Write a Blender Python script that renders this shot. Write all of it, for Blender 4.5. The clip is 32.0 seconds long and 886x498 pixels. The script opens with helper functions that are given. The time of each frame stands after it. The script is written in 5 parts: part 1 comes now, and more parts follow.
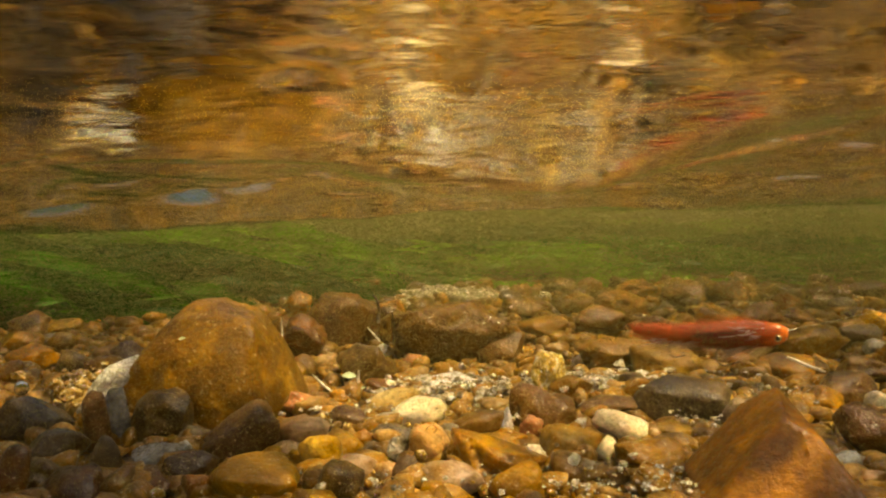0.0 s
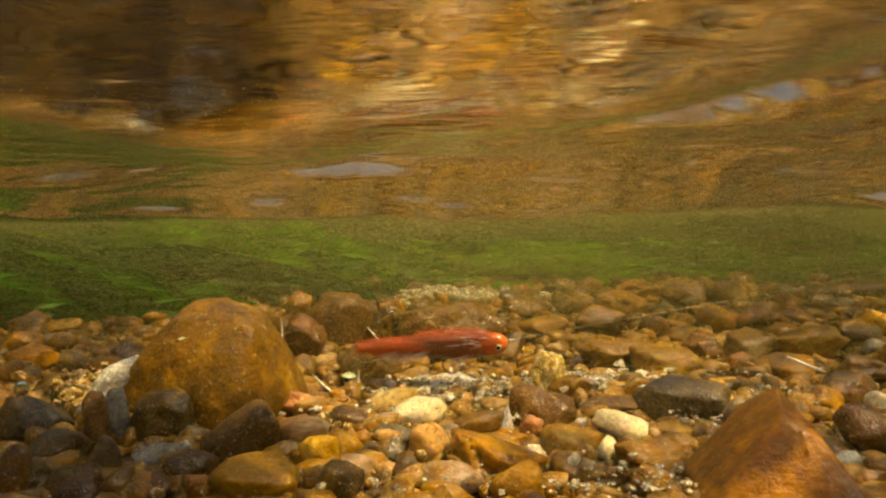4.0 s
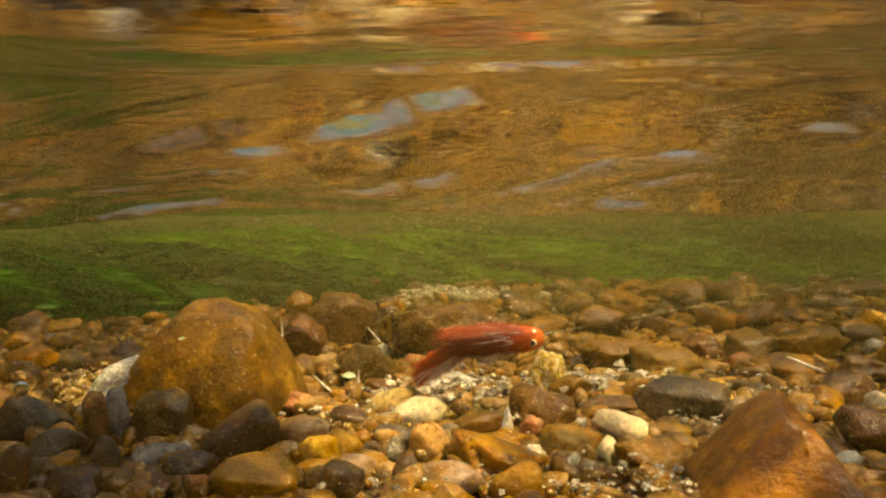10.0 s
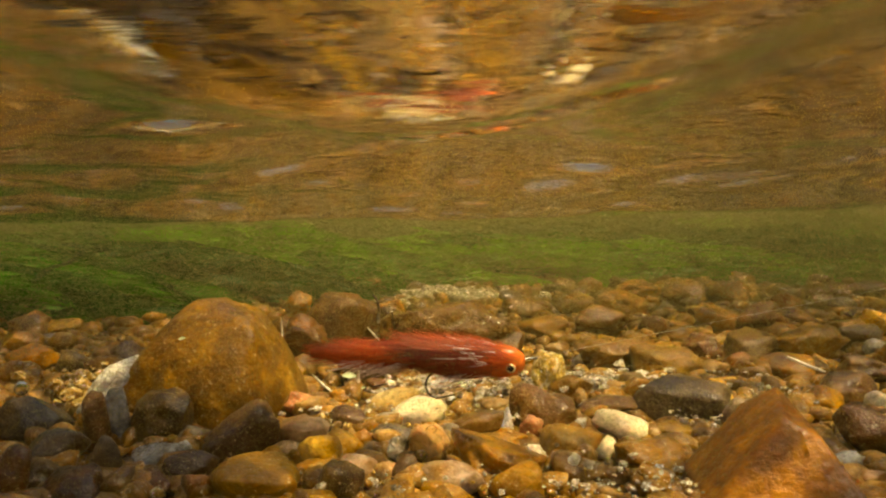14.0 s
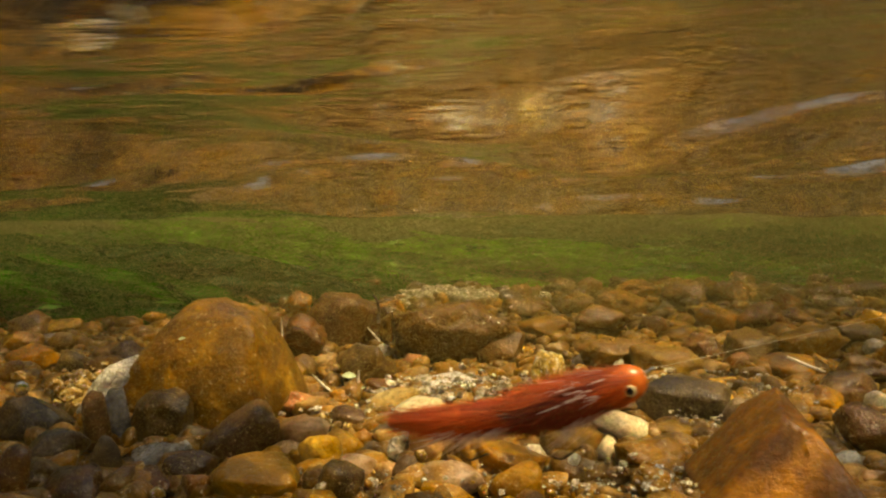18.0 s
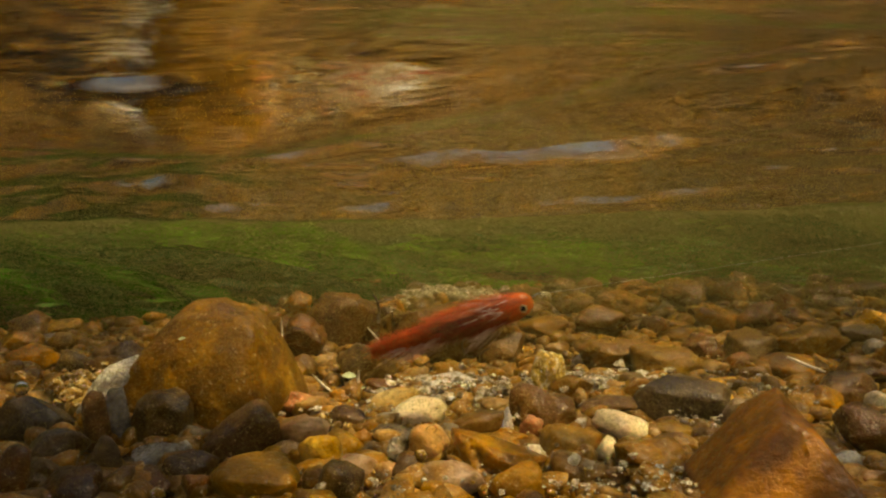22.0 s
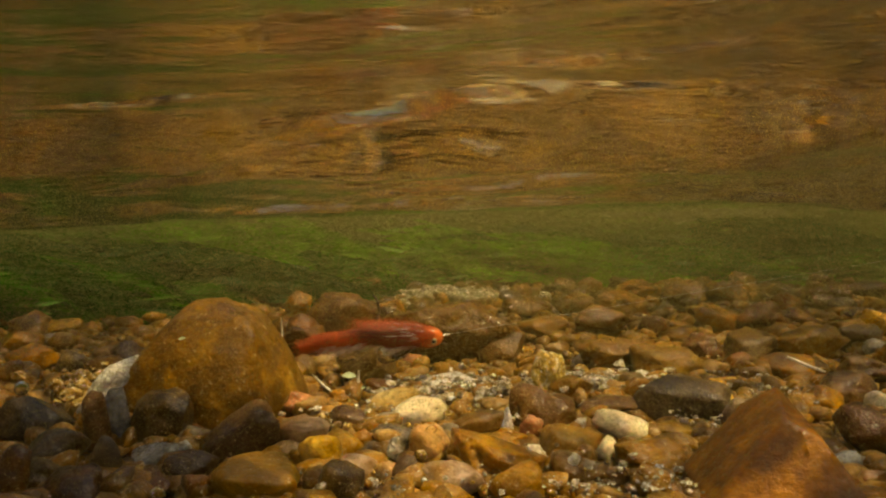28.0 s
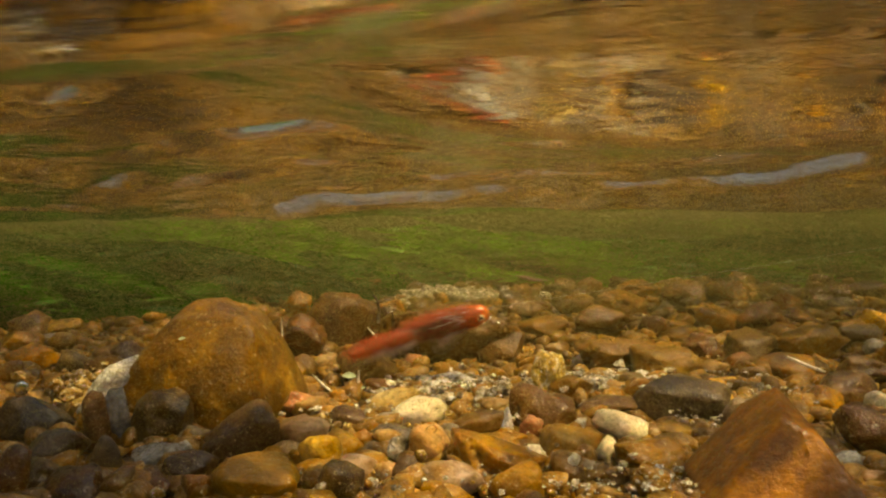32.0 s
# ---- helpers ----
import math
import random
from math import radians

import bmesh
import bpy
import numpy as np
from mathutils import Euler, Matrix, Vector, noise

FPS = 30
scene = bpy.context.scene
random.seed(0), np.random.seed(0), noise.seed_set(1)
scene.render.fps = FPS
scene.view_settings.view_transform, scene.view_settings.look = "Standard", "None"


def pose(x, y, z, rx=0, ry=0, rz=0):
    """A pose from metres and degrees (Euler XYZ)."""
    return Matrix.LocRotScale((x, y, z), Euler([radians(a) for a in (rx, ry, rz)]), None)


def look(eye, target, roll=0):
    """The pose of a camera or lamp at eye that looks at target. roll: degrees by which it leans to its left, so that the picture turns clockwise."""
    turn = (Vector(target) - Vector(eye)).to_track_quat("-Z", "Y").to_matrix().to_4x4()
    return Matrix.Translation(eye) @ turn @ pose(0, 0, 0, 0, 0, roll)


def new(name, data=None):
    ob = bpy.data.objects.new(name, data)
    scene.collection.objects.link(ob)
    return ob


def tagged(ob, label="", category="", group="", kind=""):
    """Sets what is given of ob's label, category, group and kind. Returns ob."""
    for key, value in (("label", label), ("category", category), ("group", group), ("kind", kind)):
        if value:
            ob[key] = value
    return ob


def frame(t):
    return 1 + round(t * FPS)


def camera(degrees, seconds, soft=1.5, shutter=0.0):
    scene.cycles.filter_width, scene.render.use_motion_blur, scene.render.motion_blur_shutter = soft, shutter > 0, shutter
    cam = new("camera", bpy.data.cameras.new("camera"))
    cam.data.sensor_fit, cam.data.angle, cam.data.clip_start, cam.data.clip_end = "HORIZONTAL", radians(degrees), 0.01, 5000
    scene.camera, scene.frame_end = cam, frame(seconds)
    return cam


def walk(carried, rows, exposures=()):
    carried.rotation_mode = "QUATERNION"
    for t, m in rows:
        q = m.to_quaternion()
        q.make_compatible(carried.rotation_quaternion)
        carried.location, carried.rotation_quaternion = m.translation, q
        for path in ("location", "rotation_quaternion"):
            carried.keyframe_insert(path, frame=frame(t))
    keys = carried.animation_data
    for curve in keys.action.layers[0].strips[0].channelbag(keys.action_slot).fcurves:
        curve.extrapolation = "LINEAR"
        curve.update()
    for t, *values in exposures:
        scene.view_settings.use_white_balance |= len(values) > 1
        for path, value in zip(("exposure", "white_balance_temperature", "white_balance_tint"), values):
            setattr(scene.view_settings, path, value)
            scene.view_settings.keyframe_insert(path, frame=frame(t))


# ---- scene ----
cam = camera(60.0, 32.0, soft=2.2, shutter=0.8)
EYE = 0.12          # height of the lens over the bed
SURFACE = 0.182     # water level over the lens
TILT = -1.2         # the surface falls a little down the stream
CURRENT = 0.27      # metres a second, towards -x
walk(cam, [(0.0, pose(0, 0, EYE, 88.27)), (32.0, pose(0, 0, EYE, 88.27))],
     exposures=[(0.0, 0.5, 7900, 1), (14.0, 0.5, 7900, 1), (17.0, 0.38, 7900, 1), (22.0, -0.12, 7900, 1),
                (30.5, -0.12, 7900, 1), (32.0, 0.2, 7900, 1)])

# ---- light ----
SUN_UP, SUN_AZ = 65.0, -35.0     # elevation under water; azimuth from +x towards +y
world = bpy.data.worlds.new("sky")
scene.world = world
world.use_nodes = True
wt = world.node_tree
sky = wt.nodes.new("ShaderNodeTexSky")
sky.sky_type = "NISHITA"
sky.sun_disc = False
sky.dust_density = 6.0
sky.sun_elevation = radians(SUN_UP)
sky.sun_rotation = radians(90 - SUN_AZ)
wt.nodes["Background"].inputs["Strength"].default_value = 0.15
wt.links.new(sky.outputs[0], wt.nodes["Background"].inputs["Color"])

sun_dir = Vector((math.cos(radians(SUN_UP)) * math.cos(radians(SUN_AZ)),
                  math.cos(radians(SUN_UP)) * math.sin(radians(SUN_AZ)), math.sin(radians(SUN_UP))))
sun = new("sun", bpy.data.lights.new("sun", "SUN"))
sun.data.energy = 3.3
sun.data.angle = radians(0.6)
sun.data.color = (1.0, 0.81, 0.52)
sun.matrix_world = look(sun_dir * 20, (0, 0, 0))


# ---- materials ----
def nodes_of(name):
    m = bpy.data.materials.new(name)
    m.use_nodes = True
    nt = m.node_tree
    return m, nt, nt.nodes["Principled BSDF"]


def add(nt, kind, **values):
    n = nt.nodes.new(kind)
    for key, value in values.items():
        n.inputs[key].default_value = value
    return n


def ramp(nt, source, stops):
    r = nt.nodes.new("ShaderNodeValToRGB")
    while len(r.color_ramp.elements) < len(stops):
        r.color_ramp.elements.new(0.5)
    for e, (p, c) in zip(r.color_ramp.elements, stops):
        e.position, e.color = p, (*c, 1)
    nt.links.new(source, r.inputs[0])
    return r.outputs[0]


def mixed(nt, fac, a, b, mode="MIX"):
    n = nt.nodes.new("ShaderNodeMix")
    n.data_type, n.blend_type = "RGBA", mode
    for value, socket in ((fac, n.inputs[0]), (a, n.inputs[6]), (b, n.inputs[7])):
        if isinstance(value, (int, float)):
            socket.default_value = value
        elif isinstance(value, tuple):
            socket.default_value = (*value, 1)
        else:
            nt.links.new(value, socket)
    return n.outputs[2]


def bumped(nt, bsdf, height, strength, distance):
    b = add(nt, "ShaderNodeBump", Strength=strength, Distance=distance)
    nt.links.new(height, b.inputs["Height"])
    nt.links.new(b.outputs[0], bsdf.inputs["Normal"])


def stone_mat(name, dark, mid, light, rough=0.45, patch=45.0, grain=420.0, speck=(0.62, 0.49, 0.29), specks=0.45, island=False, relief=0.0012, mottle=0.7, film=0.42, coat=0.5):
    """Wet stone: broad patches, fine grain, a few pale specks of silt."""
    m, nt, bsdf = nodes_of(name)
    tc = nt.nodes.new("ShaderNodeTexCoord")
    info = nt.nodes.new("ShaderNodeNewGeometry" if island else "ShaderNodeObjectInfo")
    chance = info.outputs["Random Per Island" if island else "Random"]
    offset = add(nt, "ShaderNodeVectorMath")
    offset.operation = "ADD"
    spread = add(nt, "ShaderNodeMath")
    spread.operation = "MULTIPLY"
    spread.inputs[1].default_value = 7.0
    nt.links.new(chance, spread.inputs[0])
    nt.links.new(tc.outputs["Object"], offset.inputs[0])
    nt.links.new(spread.outputs[0], offset.inputs[1])
    broad = add(nt, "ShaderNodeTexNoise", Scale=patch, Detail=4.0, Roughness=0.6)
    fine = add(nt, "ShaderNodeTexNoise", Scale=grain, Detail=3.0, Roughness=0.65)
    dots = add(nt, "ShaderNodeTexNoise", Scale=grain * 1.1, Detail=2.0)
    for n in (broad, fine, dots):
        nt.links.new(offset.outputs[0], n.inputs["Vector"])
    base = ramp(nt, broad.outputs[0], [(0.33, dark), (0.52, mid), (0.7, light)])
    grainy = ramp(nt, fine.outputs[0], [(0.3, (0.6, 0.58, 0.55)), (0.7, (1.28, 1.25, 1.2))])
    col = mixed(nt, 0.6, base, grainy, "MULTIPLY")
    blotch = add(nt, "ShaderNodeTexNoise", Scale=patch * 2.7, Detail=2.0, Roughness=0.7, Distortion=0.4)
    nt.links.new(offset.outputs[0], blotch.inputs["Vector"])
    col = mixed(nt, mottle, col, ramp(nt, blotch.outputs[0], [(0.36, (0.42, 0.38, 0.32)), (0.6, (1.2, 1.2, 1.2))]), "MULTIPLY")
    if film:     # thin brown growth over all that lies long in the stream
        growth = add(nt, "ShaderNodeTexNoise", Scale=patch * 0.8, Detail=3.0, Roughness=0.6)
        nt.links.new(offset.outputs[0], growth.inputs["Vector"])
        col = mixed(nt, ramp(nt, growth.outputs[0], [(0.36, (film * 0.35,) * 3), (0.6, (film * 1.5,) * 3)]), col, (0.23, 0.112, 0.012))
    spot = ramp(nt, dots.outputs[0], [(0.64, (0, 0, 0)), (0.72, (specks, specks, specks))])
    col = mixed(nt, spot, col, speck)
    hsv = add(nt, "ShaderNodeHueSaturation")
    hsv.inputs["Saturation"].default_value = 1.15
    value = add(nt, "ShaderNodeMapRange")
    value.inputs[3].default_value, value.inputs[4].default_value = 1 - 0.6 * mottle, 1 + 0.5 * mottle
    nt.links.new(chance, value.inputs[0])
    nt.links.new(value.outputs[0], hsv.inputs["Value"])
    nt.links.new(col, hsv.inputs["Color"])
    nt.links.new(hsv.outputs[0], bsdf.inputs["Base Color"])
    shine = ramp(nt, fine.outputs[0], [(0.35, (rough - 0.14,) * 3), (0.7, (rough + 0.2,) * 3)])
    nt.links.new(shine, bsdf.inputs["Roughness"])
    both = add(nt, "ShaderNodeMath")
    both.operation = "MULTIPLY_ADD"
    both.inputs[1].default_value = 0.6
    nt.links.new(broad.outputs[0], both.inputs[0])
    nt.links.new(fine.outputs[0], both.inputs[2])
    bumped(nt, bsdf, both.outputs[0], 0.75, relief * 1.25)
    bsdf.inputs["Subsurface Weight"].default_value = 0.3       # the soft growth lets light creep round edges
    bsdf.inputs["Subsurface Radius"].default_value = (1.0, 0.45, 0.1)
    bsdf.inputs["Subsurface Scale"].default_value = 0.006
    bsdf.inputs["Specular IOR Level"].default_value = 0.22     # stone under water shines little
    bsdf.inputs["Coat Weight"].default_value = coat             # an added glossy coat stands in for sparkles of focused sunlight
    bsdf.inputs["Coat Roughness"].default_value = 0.07
    bsdf.inputs["Coat IOR"].default_value = 1.5
    sparkle = add(nt, "ShaderNodeTexNoise", Scale=grain * 0.5, Detail=2.0, Roughness=0.6)
    nt.links.new(offset.outputs[0], sparkle.inputs["Vector"])
    glitter = add(nt, "ShaderNodeBump", Strength=0.9, Distance=relief * 1.5)
    nt.links.new(sparkle.outputs[0], glitter.inputs["Height"])
    nt.links.new(glitter.outputs[0], bsdf.inputs["Coat Normal"])
    return m


STONE = {
    "mossrock": stone_mat("mossy_ochre_rock", (0.065, 0.034, 0.008), (0.17, 0.092, 0.025), (0.36, 0.22, 0.07), 0.5, 55, 300, relief=0.0014, film=0.25),
    "amberrock": stone_mat("amber_rock", (0.09, 0.032, 0.003), (0.28, 0.105, 0.007), (0.54, 0.23, 0.02), 0.5, 22, 260, specks=0.1, relief=0.001, film=0.12),
    "brown": stone_mat("brown_stone", (0.085, 0.042, 0.014), (0.17, 0.09, 0.032), (0.28, 0.17, 0.07)),
    "darkbrown": stone_mat("dark_brown_stone", (0.035, 0.018, 0.009), (0.075, 0.04, 0.018), (0.14, 0.08, 0.035), film=0.12),
    "redbrown": stone_mat("red_brown_stone", (0.10, 0.04, 0.018), (0.20, 0.085, 0.04), (0.32, 0.17, 0.09)),
    # rust, darkolive and black: colours lowered to hold shade as well
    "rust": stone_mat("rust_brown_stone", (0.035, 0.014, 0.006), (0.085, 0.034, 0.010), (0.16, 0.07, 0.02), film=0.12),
    "olive": stone_mat("olive_brown_stone", (0.09, 0.058, 0.018), (0.20, 0.125, 0.04), (0.34, 0.23, 0.09)),
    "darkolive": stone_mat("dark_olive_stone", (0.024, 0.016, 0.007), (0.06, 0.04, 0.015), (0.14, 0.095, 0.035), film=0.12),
    "algae": stone_mat("algae_covered_stone", (0.09, 0.045, 0.012), (0.19, 0.105, 0.032), (0.36, 0.24, 0.09), 0.6, 70, 240, specks=0.9, relief=0.003),
    "amber": stone_mat("amber_stone", (0.17, 0.07, 0.014), (0.34, 0.16, 0.035), (0.5, 0.29, 0.09), film=0.3),
    "amberbright": stone_mat("bright_amber_slab", (0.12, 0.05, 0.012), (0.26, 0.12, 0.026), (0.42, 0.24, 0.07), 0.4, film=0.2),
    "amberdark": stone_mat("dark_amber_stone", (0.07, 0.028, 0.008), (0.18, 0.08, 0.018), (0.42, 0.24, 0.06), 0.4, 30, film=0.3),
    "yellow": stone_mat("ochre_yellow_stone", (0.22, 0.12, 0.025), (0.46, 0.28, 0.07), (0.68, 0.48, 0.17), film=0.2),
    "yellowcream": stone_mat("yellow_cream_stone", (0.30, 0.19, 0.06), (0.56, 0.41, 0.18), (0.72, 0.58, 0.32), 0.38, mottle=0.4, film=0.0),
    "cream": stone_mat("cream_stone", (0.60, 0.48, 0.30), (0.78, 0.66, 0.44), (0.88, 0.79, 0.58), 0.35, 30, specks=0.2, speck=(0.3, 0.2, 0.1), mottle=0.2, film=0.0),
    "tan": stone_mat("tan_stone", (0.20, 0.12, 0.05), (0.36, 0.24, 0.11), (0.52, 0.38, 0.20), film=0.2),
    "tanring": stone_mat("tan_flint", (0.22, 0.12, 0.05), (0.44, 0.27, 0.12), (0.60, 0.42, 0.24), 0.36, film=0.2),
    "pink": stone_mat("pinkish_stone", (0.28, 0.17, 0.10), (0.44, 0.30, 0.20), (0.60, 0.46, 0.34)),
    "pinkred": stone_mat("pink_red_pebble", (0.26, 0.11, 0.06), (0.42, 0.20, 0.12), (0.54, 0.32, 0.20), film=0.2),
    "grey": stone_mat("grey_stone", (0.17, 0.14, 0.10), (0.32, 0.27, 0.20), (0.46, 0.40, 0.31), 0.38, film=0.2),
    "greypink": stone_mat("grey_pink_stone", (0.24, 0.18, 0.14), (0.40, 0.32, 0.26), (0.55, 0.47, 0.40)),
    "greybrown": stone_mat("grey_brown_stone", (0.08, 0.055, 0.03), (0.16, 0.115, 0.065), (0.28, 0.21, 0.13)),
    "darkgrey": stone_mat("dark_grey_stone", (0.045, 0.034, 0.022), (0.10, 0.075, 0.045), (0.18, 0.14, 0.09), film=0.15),
    "slate": stone_mat("slate_stone", (0.07, 0.06, 0.05), (0.14, 0.12, 0.10), (0.26, 0.23, 0.19), 0.34, film=0.3),
    "bluegrey": stone_mat("blue_grey_stone", (0.10, 0.105, 0.11), (0.19, 0.20, 0.21), (0.34, 0.35, 0.36), 0.3, film=0.1),
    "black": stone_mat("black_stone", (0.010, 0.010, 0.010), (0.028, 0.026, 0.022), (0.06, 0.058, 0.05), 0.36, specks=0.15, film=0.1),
    "white": stone_mat("white_quartz_chip", (0.5, 0.46, 0.38), (0.7, 0.66, 0.58), (0.85, 0.82, 0.76), 0.3, 60, specks=0.1, mottle=0.3, film=0.0),
    "pale": stone_mat("pale_grey_stone", (0.28, 0.24, 0.17), (0.48, 0.43, 0.33), (0.66, 0.61, 0.5), film=0.0),
    "quartz": stone_mat("sparkling_quartz_stone", (0.10, 0.08, 0.05), (0.38, 0.33, 0.24), (0.9, 0.86, 0.76), 0.28, 130, 500, speck=(0.95, 0.92, 0.84), specks=1.0, relief=0.004, mottle=0.35, film=0.0, coat=1.0),
    "quartzgold": stone_mat("golden_quartz_stone", (0.25, 0.14, 0.03), (0.74, 0.54, 0.18), (0.97, 0.92, 0.74), 0.26, 150, 460, speck=(0.97, 0.92, 0.78), specks=1.0, relief=0.005, mottle=0.3, film=0.0, coat=1.0),
    "silt": stone_mat("pale_silt", (0.5, 0.48, 0.42), (0.7, 0.68, 0.61), (0.88, 0.86, 0.8), 0.6, 90, 600, relief=0.003, film=0.0),
    "sand": stone_mat("pale_haze_grains", (0.24, 0.20, 0.12), (0.38, 0.33, 0.22), (0.52, 0.46, 0.33), 0.7, 40, 600, relief=0.002, film=0.0),
    "blueshell": stone_mat("blue_white_shell", (0.42, 0.44, 0.42), (0.62, 0.66, 0.66), (0.8, 0.84, 0.86), 0.24, 80, specks=0.1, film=0.0),
}
LOOKS = {
    "mossrock": "ochre brown rock furred with thin algae", "amberrock": "amber orange angular rock with sloping faces",
    "brown": "smooth brown river stone", "darkbrown": "dark brown rounded river stone", "redbrown": "reddish brown river stone",
    "rust": "rust brown river stone painted darker for shade", "olive": "olive brown stone coated with algae", "darkolive": "olive brown algae-coated stone painted darker for shade",
    "algae": "broad brown stone shaggy with algae", "amber": "amber brown river stone", "amberbright": "bright orange amber slab of stone",
    "amberdark": "dark amber stone with golden patches", "yellow": "ochre yellow river stone", "yellowcream": "yellow cream oval pebble",
    "cream": "smooth cream coloured pebble", "tan": "tan river pebble", "tanring": "tan flint with a small ring-shaped hollow",
    "pink": "pale pinkish pebble", "pinkred": "pink red rounded pebble", "grey": "smooth grey oval pebble", "greypink": "grey pink speckled pebble",
    "greybrown": "grey brown river stone", "darkgrey": "dark grey brown angular stone", "slate": "flat dark slate pebble",
    "bluegrey": "blue grey smooth stone", "black": "black river stone painted darker for shade", "white": "white quartz chip",
    "pale": "pale grey pebble", "quartz": "sparkling grey white quartz stone", "quartzgold": "golden sparkling quartz stone",
    "silt": "patch of pale gritty silt", "blueshell": "bluish white bit of shell",
}
# pale and white grit: quartz colours that also paint the bed's glints
CHIPS = stone_mat("pale_quartz_chips", (0.16, 0.085, 0.02), (0.44, 0.30, 0.11), (0.85, 0.76, 0.55), 0.2, 260, 500, speck=(0.97, 0.62, 0.78), specks=1.0, island=True, film=0.0)
WHITE_CHIPS = stone_mat("white_glint_grit", (0.16, 0.12, 0.06), (0.5, 0.44, 0.32), (0.92, 0.9, 0.85), 0.2, 260, 500, speck=(0.97, 0.95, 0.92), specks=1.0, island=True, film=0.0, coat=1.0)
GRAVEL = stone_mat("mixed_gravel", (0.10, 0.055, 0.02), (0.27, 0.16, 0.06), (0.5, 0.36, 0.18), 0.42, 90, 500, speck=(0.7, 0.62, 0.46), specks=0.7, island=True)
FAR_GRAVEL = stone_mat("brown_gravel", (0.06, 0.03, 0.009), (0.14, 0.072, 0.022), (0.26, 0.15, 0.05), 0.5, 60, 300, specks=0.4, island=True)


def ground_mat():
    m, nt, bsdf = nodes_of("stream_bed")
    geo = nt.nodes.new("ShaderNodeNewGeometry")
    broad = add(nt, "ShaderNodeTexNoise", Scale=9.0, Detail=5.0, Roughness=0.6)
    fine = add(nt, "ShaderNodeTexNoise", Scale=260.0, Detail=4.0, Roughness=0.7)
    for n in (broad, fine):
        nt.links.new(geo.outputs["Position"], n.inputs["Vector"])
    cells = add(nt, "ShaderNodeTexVoronoi", Scale=55.0)
    nt.links.new(geo.outputs["Position"], cells.inputs["Vector"])
    pebbly = ramp(nt, cells.outputs["Color"], [(0.15, (0.05, 0.028, 0.012)), (0.5, (0.13, 0.075, 0.028)), (0.85, (0.26, 0.18, 0.08))])
    joint = ramp(nt, cells.outputs["Distance"], [(0.35, (1.1, 1.1, 1.1)), (0.7, (0.35, 0.3, 0.25))])
    sand = mixed(nt, 0.9, pebbly, joint, "MULTIPLY")
    sand = mixed(nt, 0.6, sand, ramp(nt, fine.outputs[0], [(0.3, (0.5, 0.5, 0.5)), (0.7, (1.5, 1.5, 1.5))]), "MULTIPLY")
    mud = ramp(nt, broad.outputs[0], [(0.35, (0.07, 0.065, 0.018)), (0.6, (0.12, 0.105, 0.03))])
    sep = nt.nodes.new("ShaderNodeSeparateXYZ")
    nt.links.new(geo.outputs["Position"], sep.inputs[0])
    rise = add(nt, "ShaderNodeMapRange")
    rise.inputs[1].default_value, rise.inputs[2].default_value = 0.03, 0.10
    nt.links.new(sep.outputs[2], rise.inputs[0])
    nt.links.new(mixed(nt, rise.outputs[0], sand, mud), bsdf.inputs["Base Color"])
    bsdf.inputs["Roughness"].default_value = 0.8
    bumped(nt, bsdf, fine.outputs[0], 0.8, 0.003)
    return m


def water_mat():
    m, nt, bsdf = nodes_of("stream_water")
    tc = nt.nodes.new("ShaderNodeTexCoord")
    stretch = add(nt, "ShaderNodeMapping")
    stretch.inputs["Scale"].default_value = (1.0, 1.5, 1.0)
    nt.links.new(tc.outputs["Object"], stretch.inputs[0])
    ripple = add(nt, "ShaderNodeTexNoise", Scale=34.0, Detail=3.0, Roughness=0.5, Distortion=0.6)
    nt.links.new(stretch.outputs[0], ripple.inputs["Vector"])
    bsdf.inputs["Base Color"].default_value = (0.97, 0.95, 0.9, 1)
    bsdf.inputs["Roughness"].default_value = 0.015
    bsdf.inputs["IOR"].default_value = 1.33
    bsdf.inputs["Transmission Weight"].default_value = 1.0
    bumped(nt, bsdf, ripple.outputs[0], 0.9, 0.0018)
    return m


def leafy(name, dark, light, through_light=0.35, rough=0.5, scale=120.0, loose=0.45):
    """Thin soft stuff that lets some light through."""
    m, nt, bsdf = nodes_of(name)
    tc = nt.nodes.new("ShaderNodeTexCoord")
    geo = nt.nodes.new("ShaderNodeNewGeometry")
    n = add(nt, "ShaderNodeTexNoise", Scale=scale, Detail=3.0)
    nt.links.new(tc.outputs["Object"], n.inputs["Vector"])
    mix = add(nt, "ShaderNodeMath")
    mix.operation = "MULTIPLY_ADD"
    mix.inputs[1].default_value = loose
    nt.links.new(geo.outputs["Random Per Island"], mix.inputs[0])
    half = add(nt, "ShaderNodeMath")
    half.operation = "MULTIPLY"
    half.inputs[1].default_value = 1.05 - loose
    nt.links.new(n.outputs[0], half.inputs[0])
    nt.links.new(half.outputs[0], mix.inputs[2])
    col = ramp(nt, mix.outputs[0], [(0.2, dark), (0.75, light)])
    nt.links.new(col, bsdf.inputs["Base Color"])
    bsdf.inputs["Roughness"].default_value = rough
    tr = nt.nodes.new("ShaderNodeBsdfTranslucent")
    nt.links.new(col, tr.inputs["Color"])
    ms = add(nt, "ShaderNodeMixShader", Fac=through_light)
    nt.links.new(bsdf.outputs[0], ms.inputs[1])
    nt.links.new(tr.outputs[0], ms.inputs[2])
    nt.links.new(ms.outputs[0], nt.nodes["Material Output"].inputs["Surface"])
    return m


